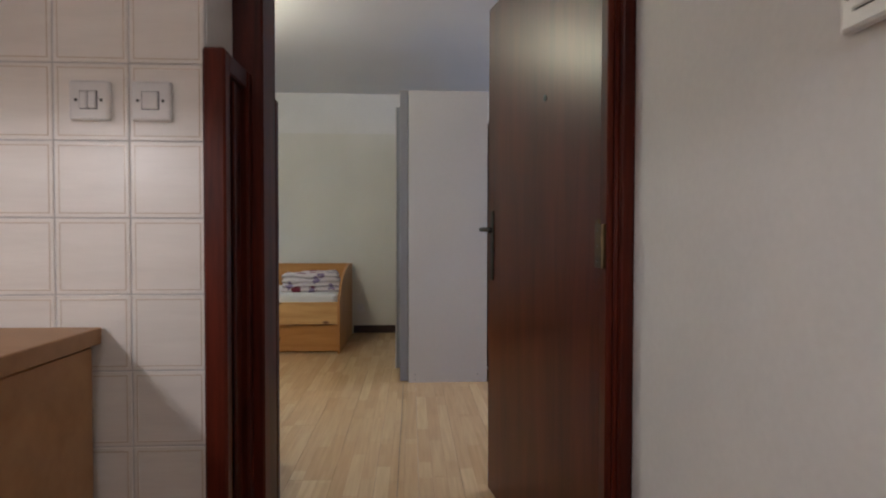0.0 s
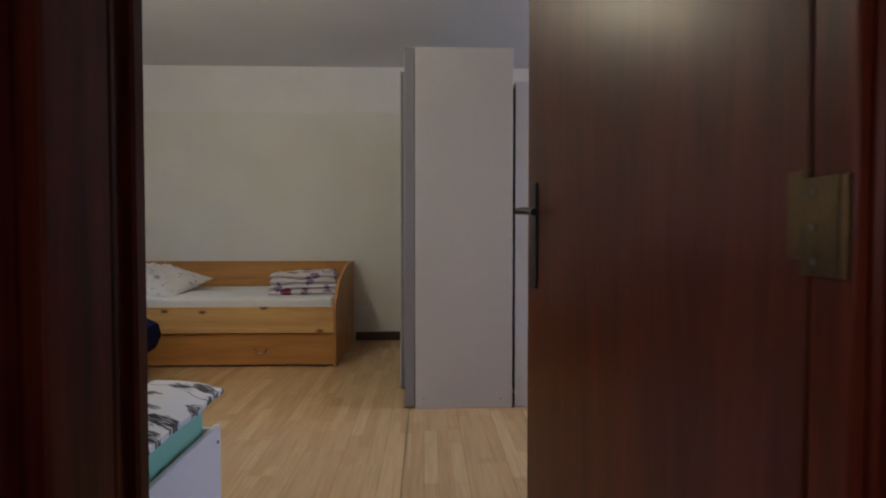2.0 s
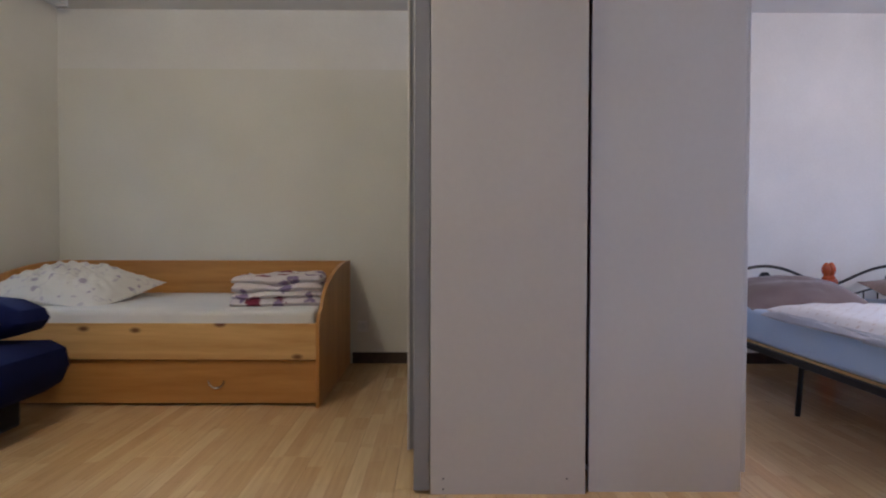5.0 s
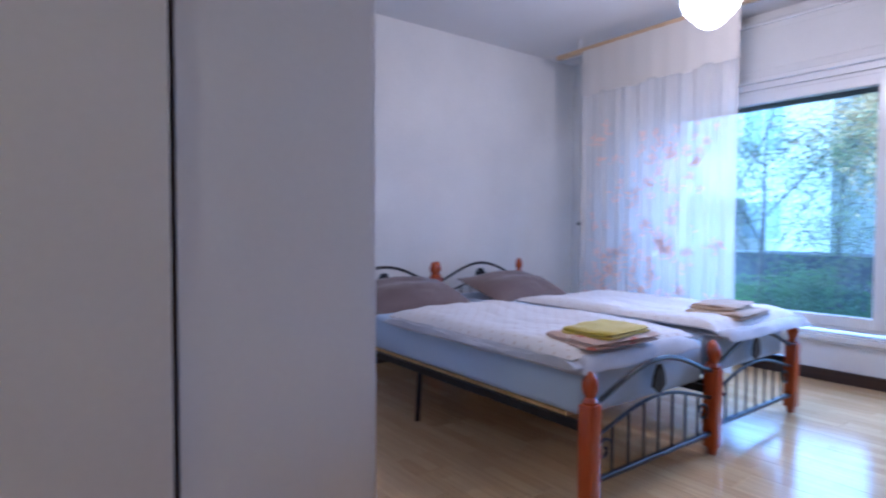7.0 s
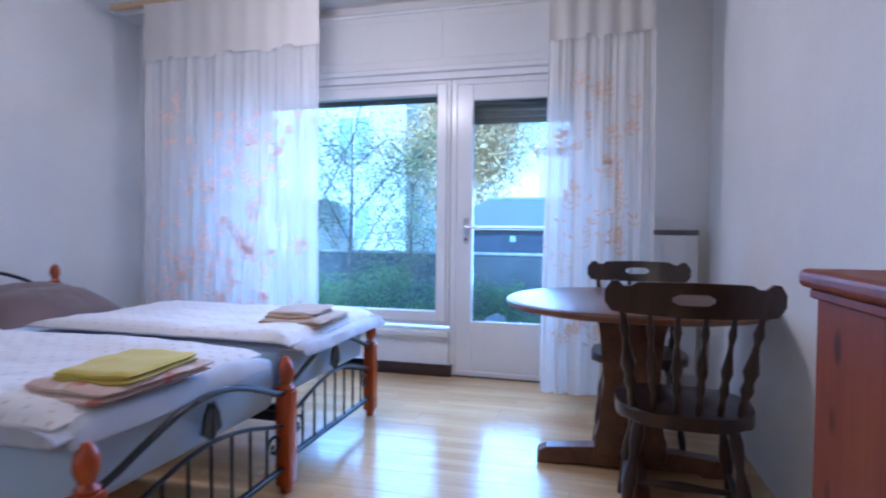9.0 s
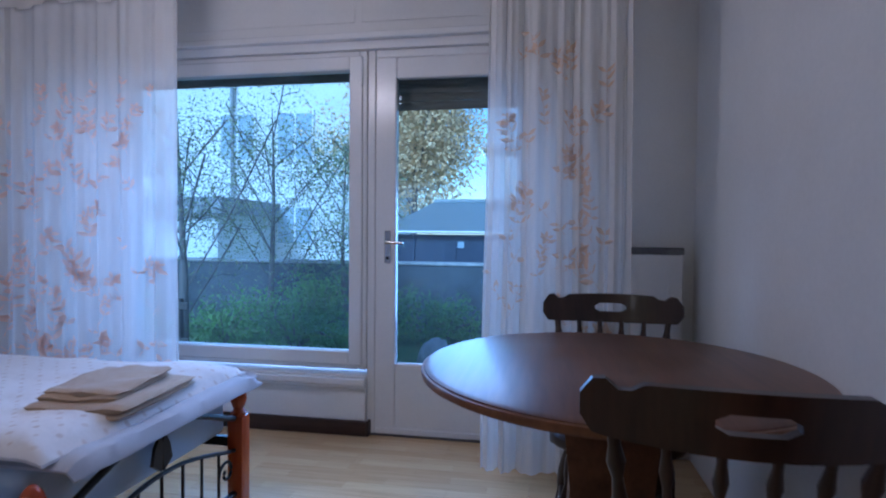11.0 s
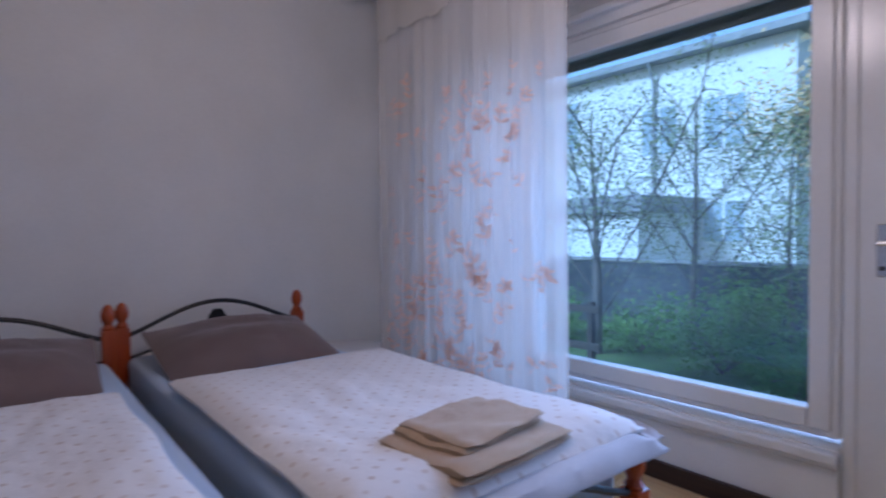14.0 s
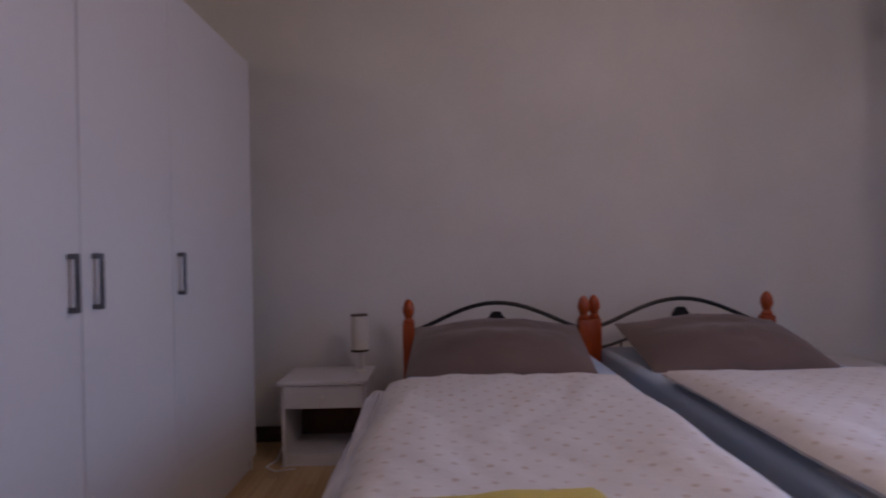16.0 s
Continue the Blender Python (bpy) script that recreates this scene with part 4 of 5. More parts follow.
def folded(name, m, w, d, layers, t, mat, label, category, seed, rumple=0.006):
    """A folded cloth: rounded layers lying on each other."""
    f = thing(name, m, label, category)
    for i in range(layers):
        rnd = random.Random(seed + i)
        dx, dy = rnd.uniform(-0.8, 0.8) * rumple, rnd.uniform(-0.8, 0.8) * rumple
        sw = 1 - 0.02 * i

        def spot(u, v, i=i, dx=dx, dy=dy, sw=sw):
            p, q = 2 * u - 1, 2 * v - 1
            kx = 1 - 0.05 * q ** 6 + 0.045 * noise.noise(Vector((v * 3.2, seed + i, 2.0)))
            ky = 1 - 0.05 * p ** 6 + 0.045 * noise.noise(Vector((u * 3.2, seed + i, 6.0)))
            return dx + p * w * sw * kx / 2, dy + q * d * sw * ky / 2

        def top(u, v, i=i, spot=spot):
            e = min(v, 1 - v) * 2
            r = math.sqrt(max(0.0, 1 - max(0.0, 1 - e / 0.16) ** 2))
            s = math.sqrt(max(0.0, 1 - max(0.0, 1 - min(u, 1 - u) * 2 / 0.12) ** 2))
            return (*spot(u, v), i * t + t * (0.5 + 0.5 * r * s) + rumple * noise.noise(Vector((u * 3, v * 3, seed + i))) + 0.4 * rumple * noise.noise(Vector((u * 9, v * 9, seed + 7 * i))))

        def low(u, v, i=i, spot=spot):
            e = min(v, 1 - v) * 2
            r = min(1.0, e / 0.10) ** 0.5
            lift = 0.0 if i == 0 else rumple * noise.noise(Vector((u * 3, v * 3, seed + i - 1)))
            return (*spot(u, v), i * t + t * 0.5 * (1 - r) + lift)
        part("fold", grid_solid(bmesh.new(), 22, 22, top, low), mat, f, smooth=True)
    return f


folded("quilt", pose(-0.82, 5.50, 0.550, 0, 0, 6), 0.58, 0.50, 4, 0.046, plum_quilt, "folded plum and white patchwork quilt on the daybed", "quilt", 11, 0.022)

# ---- sofa ----
sf = thing("sofa", pose(-2.66, 2.90, 0), "navy-blue fabric sofa bed with a padded arm, below the window", "sofa")
# the base's black stands for the shadow beneath the seat
part("base", cube(0.18, 0.06, 0.0, 0.70, 1.85, 0.20, 0.02, 2), sofa_base_mat, sf, "recessed base, coloured black for the shade under the seat")
part("seat", prism(bmesh.new(), [(0.06, 0.17), (0.80, 0.17), (0.88, 0.22), (0.92, 0.31), (0.90, 0.40), (0.82, 0.44), (0.45, 0.43), (0.06, 0.44)], "y", 0.02, 1.93, 0.05, 4), sofa_mat, sf, smooth=True)
part("backrest", prism(bmesh.new(), [(0.05, 0.44), (0.42, 0.44), (0.46, 0.55), (0.40, 0.60), (0.41, 0.68), (0.39, 0.91), (0.35, 0.985), (0.27, 0.99), (0.12, 0.94), (0.05, 0.70)], "y", 0.02, 1.735, 0.06, 4), sofa_mat, sf, smooth=True)
for y in (1.69, -0.05):
    part("arm", prism(bmesh.new(), [(0.20, 0.45), (0.62, 0.45), (0.76, 0.49), (0.80, 0.545), (0.77, 0.605), (0.66, 0.65), (0.50, 0.665), (0.34, 0.645), (0.20, 0.60)], "y", y, y + 0.29, 0.075, 5), sofa_mat, sf, smooth=True)

# ---- the single bed beside the doorway ----
sb2 = thing("single_bed", pose(-0.52, 1.66, 0), "white wooden single bed standing beside the doorway", "bed")
part("foot_board", cube(-0.022, 0.0, 0.0, 0.0, 0.95, 0.385, 0.003), white_board, sb2)
part("side_rail", cube(-2.0, 0.928, 0.12, -0.024, 0.95, 0.375, 0.003), white_board, sb2)
part("side_rail", cube(-2.0, 0.0, 0.12, -0.024, 0.022, 0.375, 0.003), white_board, sb2)
part("head_board", cube(-2.022, 0.0, 0.0, -2.0, 0.95, 0.55, 0.003), white_board, sb2)
part("slat_base", cube(-2.0, 0.024, 0.20, -0.024, 0.926, 0.23), pine, sb2)
for z in (0.10, 0.33):
    part("bolt", lathe(bmesh.new(), [(0.006, 0), (0.006, 0.002)], pose(0.0, 0.92, z, 0, 90, 0), 8), plastic_dark, sb2)
solid("mattress", cube(-2.50, 1.69, 0.232, -0.56, 2.575, 0.475, 0.03, 3), mint_sheet, "single mattress under a mint-green sheet", "mattress", smooth=True)
solid("quilt", rumpled(-2.45, -0.50, 1.66, 2.60, 0.477, 0.085, 6.0, 0.010), quilt_mat, "white quilt with black drawn roses on the single bed", "quilt", smooth=True)


# ---- twin beds ----
POST = [(0.026, 0), (0.030, 0.012), (0.022, 0.022), (0.019, 0.030), (0.024, 0.040), (0.031, 0.062), (0.030, 0.085), (0.022, 0.108), (0.010, 0.122), (0.0015, 0.126)]


def bed_post(top):
    bm = cube(-0.031, -0.031, 0.035, 0.031, 0.031, top - 0.126, 0.005, 2)
    lathe(bm, POST, pose(0, 0, top - 0.128), 14)
    lathe(bm, [(0.020, 0), (0.026, 0.035)], Matrix(), 12)
    return bm


def bow(x0, x1, y, z_end, rise, n=16):
    return [(x0 + (x1 - x0) * i / n, y, z_end + rise * math.sin(math.pi * i / n) ** 1.2) for i in range(n + 1)]


def scroll(x, y, z, r, flip):
    return [(x + flip * (r * (1 - i / 22)) * math.cos(i * 0.42), y, z + (r * (1 - i / 22)) * math.sin(i * 0.42)) for i in range(18)]


W, LEN = 0.905, 2.235
bd = thing("bed", pose(2.113, 3.715, 0), "single bed with turned orange wooden posts and black wrought-iron rails", "bed", "twin beds")
for x in (0, W):
    part("foot_post", bed_post(0.53), bed_orange, bd, smooth=True).location = (x, 0, 0)
    part("head_post", bed_post(0.80), bed_orange, bd, smooth=True).location = (x, LEN, 0)
a, b = 0.033, W - 0.033
part("foot_arch", tube(bmesh.new(), bow(a, b, 0, 0.40, 0.115), 0.011), iron, bd, "black iron bow", True)
part("foot_lower_arch", tube(bmesh.new(), bow(a, b, 0, 0.275, 0.085), 0.008), iron, bd, "black iron bow", True)
part("foot_bar", cube(a, -0.012, 0.095, b, 0.012, 0.115, 0.003), iron, bd, "black iron bar")
for i in range(7):
    x = a + (b - a) * (i + 1) / 8
    part("foot_rod", tube(bmesh.new(), [(x, 0, 0.11), (x, 0, 0.275 + 0.085 * math.sin(math.pi * (i + 1) / 8) ** 1.2)], 0.0055), iron, bd, smooth=True)
for s, x in ((1, a + 0.055), (-1, b - 0.055)):
    part("scroll", tube(bmesh.new(), scroll(x, 0.0, 0.21, 0.05, s), 0.006), iron, bd, smooth=True)
for s in (-1, 1):
    part("leaf", prism(bmesh.new(), [(W / 2 + s * 0.005, 0.37), (W / 2 + s * 0.045, 0.40), (W / 2 + s * 0.035, 0.45), (W / 2 + s * 0.01, 0.49), (W / 2, 0.46)], "y", -0.006, 0.006), iron, bd, "small cast iron leaf")
part("head_arch", tube(bmesh.new(), bow(a, b, LEN, 0.635, 0.135), 0.011), iron, bd, "black iron bow", True)
part("head_lower_arch", tube(bmesh.new(), bow(a, b, LEN, 0.52, 0.10), 0.008), iron, bd, "black iron bow", True)
part("head_bar", cube(a, LEN - 0.012, 0.30, b, LEN + 0.012, 0.32, 0.003), iron, bd)
for i in range(7):
    x = a + (b - a) * (i + 1) / 8
    part("head_rod", tube(bmesh.new(), [(x, LEN, 0.31), (x, LEN, 0.52 + 0.10 * math.sin(math.pi * (i + 1) / 8) ** 1.2)], 0.0055), iron, bd, smooth=True)
part("head_leaf", prism(bmesh.new(), [(W / 2 - 0.05, 0.655), (W / 2 + 0.05, 0.655), (W / 2 + 0.045, 0.69), (W / 2 + 0.02, 0.725), (W / 2 - 0.02, 0.725), (W / 2 - 0.045, 0.69)], "y", LEN - 0.008, LEN + 0.008), iron, bd, "small cast iron leaf")
for x in (0.0, W - 0.024):
    part("side_rail", cube(x, 0.034, 0.285, x + 0.024, LEN - 0.034, 0.322, 0.003), iron, bd, "black iron side rail")
part("slat_base", cube(0.026, 0.14, 0.315, W - 0.026, LEN - 0.04, 0.333), pine, bd, "pale wooden slats")
for x in (0.03, W - 0.055):
    part("middle_leg", tube(bmesh.new(), [(x + 0.012, 1.20, 0.0), (x + 0.012, 1.17, 0.29)], 0.014), iron, bd, smooth=True)
part("cross_bar", tube(bmesh.new(), [(0.04, 1.17, 0.27), (W - 0.04, 1.17, 0.27)], 0.012), iron, bd, smooth=True)
copy_thing(bd, pose(3.082, 3.755, 0))
mtt = solid("mattress", cube(0.012, 0.045, 0.335, W - 0.012, LEN - 0.05, 0.535, 0.03, 3), mattress_blue, "thick mattress under a pale blue fitted sheet", "mattress", smooth=True, group="twin mattresses")
mtt.matrix_world = pose(2.113, 3.715, 0)
copy_thing(mtt, pose(3.082, 3.755, 0))
for x0, x1, y0, y1, sd, skirt in ((2.085, 2.93, 3.725, 5.11, 2.0, 0.014), (3.10, 4.035, 3.70, 5.13, 5.0, -0.014)):
    dv = thing("duvet", pose(0, 0, 0), "white duvet with tiny brown dots, spread over a bed", "duvet", "duvets")
    part("cover", rumpled(x0, x1, y0 + 0.05, y1, 0.558, 0.040, sd, 0.016, 44, 60, skirt), duvet_mat, dv, smooth=True)
    edge = x0 if skirt > 0 else x1
    part("turned_edge", rumpled(edge - 0.050, edge + 0.035, y0 + 0.01, y1 - 0.03, 0.526, 0.032, sd + 6, 0.016, 12, 80), shaded_lining, dv, "grey lining showing along the rolled edge", True)
    part("folded_layer", rumpled(x0 + (0.03 if skirt < 0 else -0.012), x1 + (0.012 if skirt < 0 else -0.03), y0 - 0.012, y0 + 0.62, 0.526, 0.034, sd + 3, 0.010, 40, 30, skirt * 1.5), shaded_lining, dv, "grey lining turned out at the foot end, darkened for shade", True)
p1 = solid("pillow", pillow_mesh(0.82, 0.54, 0.165, 1), pillow_brown, "taupe-brown pillow leaning on the bed head", "pillow", smooth=True, group="brown pillows")
p1.matrix_world = pose(2.535, 5.575, 0.533, 16, 0, -3)
copy_thing(p1, pose(3.525, 5.58, 0.533, 16, 0, 2))
t1 = folded("towel", pose(2.40, 3.885, 0.586, 0, 0, -3), 0.42, 0.31, 2, 0.017, towel_pink, "folded pink and beige patterned towel on the duvet", "towel", 21, 0.009)
folded("towel", pose(2.41, 3.87, 0.620, 0, 0, 5), 0.32, 0.25, 2, 0.014, towel_yellow, "folded yellow towel on top of a patterned towel", "towel", 31)
folded("towel", pose(3.54, 3.92, 0.588, 0, 0, 5), 0.42, 0.32, 2, 0.017, towel_beige, "folded beige towel on the duvet", "towel", 41, 0.010)
folded("towel", pose(3.55, 3.95, 0.622, 0, 0, 9), 0.33, 0.25, 2, 0.015, towel_beige, "small folded beige towel on a larger one", "towel", 51, 0.010)


# ---- nightstands and bedside lamp ----
def nightstand(m):
    n_s = thing("nightstand", m, "small white nightstand with one drawer and an open shelf", "nightstand", "nightstands")
    w, d, h = 0.41, 0.34, 0.42
    part("top", cube(-0.015, -0.015, h - 0.02, w + 0.015, d, h, 0.004, 2), white_board, n_s)
    part("side", cube(0, 0, 0, 0.016, d - 0.004, h - 0.02), white_board, n_s)
    part("side", cube(w - 0.016, 0, 0, w, d - 0.004, h - 0.02), white_board, n_s)
    part("back", cube(0.016, d - 0.010, 0.03, w - 0.016, d - 0.004, h - 0.02), brown_back, n_s)
    part("shelf", cube(0.016, 0.012, 0.04, w - 0.016, d - 0.01, 0.056), white_board, n_s)
    part("plinth", cube(0.016, 0.012, 0, w - 0.016, 0.026, 0.04), white_board, n_s)
    dr_ = part("drawer", cube(0.018, -0.002, h - 0.135, w - 0.018, d - 0.05, h - 0.024, 0.002), white_board, n_s)
    part("knob", lathe(bmesh.new(), [(0.006, 0), (0.007, 0.010), (0.015, 0.016), (0.014, 0.024), (0.004, 0.028)], pose(w / 2, -0.002, h - 0.08, 90, 0, 0), 12), plastic_white, dr_, smooth=True)
    return n_s


ns = nightstand(pose(1.490, 5.80, 0))
copy_thing(ns, pose(4.10, 5.80, 0))
bl = thing("bedside_lamp", pose(1.855, 5.97, 0.42), "small white bedside lamp with a cylinder shade, switched off", "lamp")
part("foot", lathe(bmesh.new(), [(0.030, 0), (0.030, 0.012), (0.020, 0.022), (0.017, 0.08), (0.022, 0.105), (0.012, 0.125)], Matrix(), 16), plastic_white, bl, smooth=True)
part("shade", lathe(bmesh.new(), [(0.040, 0.12), (0.047, 0.122), (0.044, 0.30), (0.040, 0.30)], Matrix(), 18), shade_cloth, bl, smooth=True)
for z0, z1, r0 in ((0.112, 0.124, 0.0475), (0.296, 0.303, 0.0455)):
    part("rim", lathe(bmesh.new(), [(0.030, z0), (r0, z0), (r0, z1), (0.030, z1)], Matrix(), 18), brass, bl, "thin brass rim")


# ---- table, chairs, chest, radiator ----
tb = thing("dining_table", pose(3.64, 2.39, 0), "round dark-brown wooden dining table on a pedestal", "table")
part("tabletop", lathe(bmesh.new(), [(0.50, 0.712), (0.535, 0.716), (0.543, 0.73), (0.538, 0.745), (0.525, 0.75)], Matrix(), 72), [table_wood], tb, smooth=True)
part("edge_band", lathe(bmesh.new(), [(0.530, 0.7165), (0.5455, 0.722), (0.5475, 0.731), (0.5455, 0.740), (0.530, 0.744)], Matrix(), 72), table_edge, tb, "lighter rounded wooden edge", True)
part("pedestal", prism(bmesh.new(), [(-0.15, 0.06), (0.15, 0.06), (0.15, 0.14), (0.125, 0.20), (0.115, 0.40), (0.125, 0.60), (0.16, 0.68), (0.16, 0.711), (-0.16, 0.711), (-0.16, 0.68), (-0.125, 0.60), (-0.115, 0.40), (-0.125, 0.20), (-0.15, 0.14)], "x", -0.055, 0.055, 0.008), table_wood, tb)
for ang in (0, 90):
    bm = prism(bmesh.new(), [(-0.40, 0.0), (-0.40, 0.05), (-0.36, 0.075), (-0.08, 0.10), (0.08, 0.10), (0.36, 0.075), (0.40, 0.05), (0.40, 0.0), (0.30, 0.0), (0.28, 0.02), (-0.28, 0.02), (-0.30, 0.0)], "y", -0.04, 0.04, 0.006)
    bm.transform(pose(0, 0, 0.0005 * ang / 90, 0, 0, ang + 2))
    part("foot", bm, table_wood, tb)


def dining_chair(m):
    """Captain-style chair; it faces +x, the back is at -x."""
    c = thing("dining_chair", m, "dark-stained wooden chair with turned spindles and a slotted crest rail", "chair", "chairs round the table")
    n_ = 40
    out = []
    for i in range(n_):
        t = 2 * math.pi * i / n_
        cx, sy = math.cos(t), math.sin(t)
        out.append((0.205 * math.copysign(abs(cx) ** 0.7, cx), (0.225 - 0.02 * cx * -1) * math.copysign(abs(sy) ** 0.7, sy)))
    bm = prism(bmesh.new(), out, "z", 0.405, 0.45, 0.014, 3)
    part("seat", bm, chair_wood, c, smooth=True)
    LEG = [0.012, 0.015, 0.017, 0.014, 0.021, 0.024, 0.020, 0.013, 0.021, 0.022, 0.016]
    feet = [(-0.20, -0.20), (-0.20, 0.20), (0.20, -0.20), (0.20, 0.20)]
    for fx, fy in feet:
        part("leg", turned(bmesh.new(), (fx, fy, 0), (fx * 0.68, fy * 0.72, 0.408), LEG), chair_wood, c, smooth=True)
    for s in (-1, 1):
        part("stretcher", turned(bmesh.new(), (-0.18, s * 0.182, 0.14), (0.18, s * 0.182, 0.14), [0.009, 0.012, 0.018, 0.012, 0.009]), chair_wood, c, smooth=True)
    part("stretcher", turned(bmesh.new(), (0, -0.18, 0.14), (0, 0.18, 0.14), [0.009, 0.012, 0.019, 0.012, 0.009]), chair_wood, c, smooth=True)
    SP = [0.010, 0.013, 0.009, 0.017, 0.012, 0.020, 0.015, 0.010, 0.008, 0.014, 0.009, 0.009]
    for i in range(6):
        k = i / 5 * 2 - 1
        lo = (-0.165 + 0.035 * k * k, k * 0.165, 0.445)
        hi = (-0.255 + 0.055 * k * k, k * 0.205, 0.785)
        rad = [r * (1.25 if abs(k) > 0.9 else 0.95) for r in SP]
        part("spindle", turned(bmesh.new(), lo, hi, rad), chair_wood, c, smooth=True)
    # crest rail: curved board with a hand slot
    half, steps = 0.262, 26
    bm = bmesh.new()

    def crest(k):
        ak = abs(k)
        top_ = 0.886 - 0.010 * k * k + (0.006 if ak > 0.78 else 0) - (0.012 if 0.66 < ak < 0.78 else 0)
        end = max(0.0, (ak - 0.90) / 0.10)
        return top_ - 0.030 * end ** 2, 0.776 + 0.008 * k * k + 0.030 * end ** 2

    def row(k, z, side):
        return (-0.262 + 0.062 * k * k - 0.02 * (z - 0.76) / 0.1 + side * 0.012, k * half, z)
    cols = []
    for i in range(steps + 1):
        k = 2 * i / steps - 1
        t_, b_ = crest(k)
        pinch = 0.011 if 0.19 < abs(k) < 0.25 else 0.0
        cols.append([[bm.verts.new(row(k, z, s)) for z in (b_, 0.816 + pinch, 0.850 - pinch, t_)] for s in (1, -1)])
    for i in range(steps):
        slot = abs(2 * (i + 0.5) / steps - 1) < 0.20
        A, B = cols[i], cols[i + 1]
        for j in range(3):
            if j == 1 and slot:
                bm.faces.new((A[0][1], A[1][1], B[1][1], B[0][1]))
                bm.faces.new((A[0][2], B[0][2], B[1][2], A[1][2]))
                for col, e in ((A, i), (B, i + 1)):
                    before = abs(2 * (e - 0.5) / steps - 1) < 0.20
                    after = abs(2 * (e + 0.5) / steps - 1) < 0.20
                    if before != after:
                        bm.faces.new((col[0][1], col[0][2], col[1][2], col[1][1]))
                continue
            bm.faces.new((A[0][j], B[0][j], B[0][j + 1], A[0][j + 1]))
            bm.faces.new((A[1][j], A[1][j + 1], B[1][j + 1], B[1][j]))
        bm.faces.new((A[0][3], B[0][3], B[1][3], A[1][3]))
        bm.faces.new((A[0][0], A[1][0], B[1][0], B[0][0]))
    for col in (cols[0], cols[-1]):
        for j in range(3):
            bm.faces.new((col[0][j], col[0][j + 1], col[1][j + 1], col[1][j]))
    part("crest_rail", bm, chair_wood, c, smooth=True)
    return c


ch = dining_chair(pose(3.17, 2.25, 0, 0, 0, -3))
copy_thing(ch, pose(4.02, 2.33, 0, 0, 0, 178))

cs = thing("chest_of_drawers", pose(1.45, 1.852, 0), "orange-stained pine chest against the white wall", "chest")
part("body", cube(0, 0.0, 0.06, 0.945, 0.255, 0.90, 0.003), chest_orange, cs)
part("top", cube(-0.02, -0.005, 0.922, 0.975, 0.285, 0.962, 0.014, 3), chest_orange, cs)
part("cornice", cube(-0.005, 0.0, 0.900, 0.955, 0.267, 0.922, 0.004), chest_orange, cs)
for x, z, w_, h_ in ((0.30, 0.74, 0.030, 0.022), (0.62, 0.70, 0.012, 0.030), (0.47, 0.50, 0.045, 0.006)):
    part("scuff", cube(x, 0.2552, z, x + w_, 0.2562, z + h_), beech, cs, "pale scuff in the stain")
part("base", cube(-0.005, 0.0, 0.0, 0.950, 0.262, 0.06, 0.004), chest_orange, cs)

rd = thing("radiator", pose(4.80, 1.93, 0), "white panel radiator with a grey top grille under the curtain", "radiator")
part("panel", cube(0.0, 0.0, 0.16, 0.018, 0.86, 1.03, 0.004), frame_paint, rd)
part("panel", cube(0.072, 0.0, 0.16, 0.09, 0.86, 1.03, 0.004), frame_paint, rd)
part("side_cover", cube(0.018, 0.0, 0.16, 0.072, 0.012, 1.03), frame_paint, rd)
part("top_grille", cube(-0.002, -0.004, 1.03, 0.094, 0.864, 1.062, 0.003), handle_grey, rd, "grey metal top grille")
for k in range(6):
    part("groove", cube(-0.004, 0.06 + k * 0.14, 0.20, 0.0, 0.075 + k * 0.14, 0.98, 0.001), frame_paint, rd)
for y in (0.10, 0.74):
    part("bracket", cube(0.09, y, 0.2, 0.128, y + 0.03, 0.98), frame_paint, rd)
tagged(solid("curtain_hook", lathe(bmesh.new(), [(0.010, 0), (0.008, 0.03), (0.020, 0.04), (0.020, 0.05)], pose(4.93, 6.06, 1.11, 0, -90, 0), 12), handle_grey, "small grey curtain holder on the wall", "hook", smooth=True))

# ---- ceiling lamps ----
gl = thing("ceiling_lamp", pose(3.35, 3.94, 2.70), "lit opal glass lamp hanging below the ceiling on a short stem", "lamp")
part("canopy", lathe(bmesh.new(), [(0.05, 0), (0.05, -0.03), (0.012, -0.04), (0.012, -0.335)], Matrix(), 20), plastic_white, gl, smooth=True)
sh = part("shade", lathe(bmesh.new(), [(0.045, -0.325), (0.10, -0.345), (0.140, -0.395), (0.148, -0.44), (0.132, -0.49), (0.10, -0.525), (0.085, -0.535), (0.07, -0.56), (0.035, -0.585), (0.005, -0.59)], Matrix(), 32), lamp_glass, gl, "lit opal glass bowl with a drop below", True)
sh.visible_shadow = False
g2 = thing("ceiling_lamp", pose(-1.25, 3.50, 2.70), "lit opal glass ceiling lamp", "lamp")
part("canopy", lathe(bmesh.new(), [(0.05, 0), (0.05, -0.03), (0.012, -0.04), (0.012, -0.10)], Matrix(), 20), plastic_white, g2, smooth=True)
sh = part("shade", lathe(bmesh.new(), [(0.05, -0.09), (0.11, -0.12), (0.14, -0.18), (0.13, -0.25), (0.08, -0.31), (0.005, -0.33)], Matrix(), 32), lamp_glass, g2, "lit opal glass bowl", True)
sh.visible_shadow = False


def wall_socket(m):
    s = thing("wall_socket", m, "round white wall socket", "socket", "sockets")
    part("plate", cube(-0.04, -0.012, -0.04, 0.04, 0, 0.04, 0.008, 3), plastic_white, s)
    part("well", lathe(bmesh.new(), [(0.021, 0), (0.020, 0.002)], pose(0, -0.012, 0, 90, 0, 0), 20), rail_white, s)


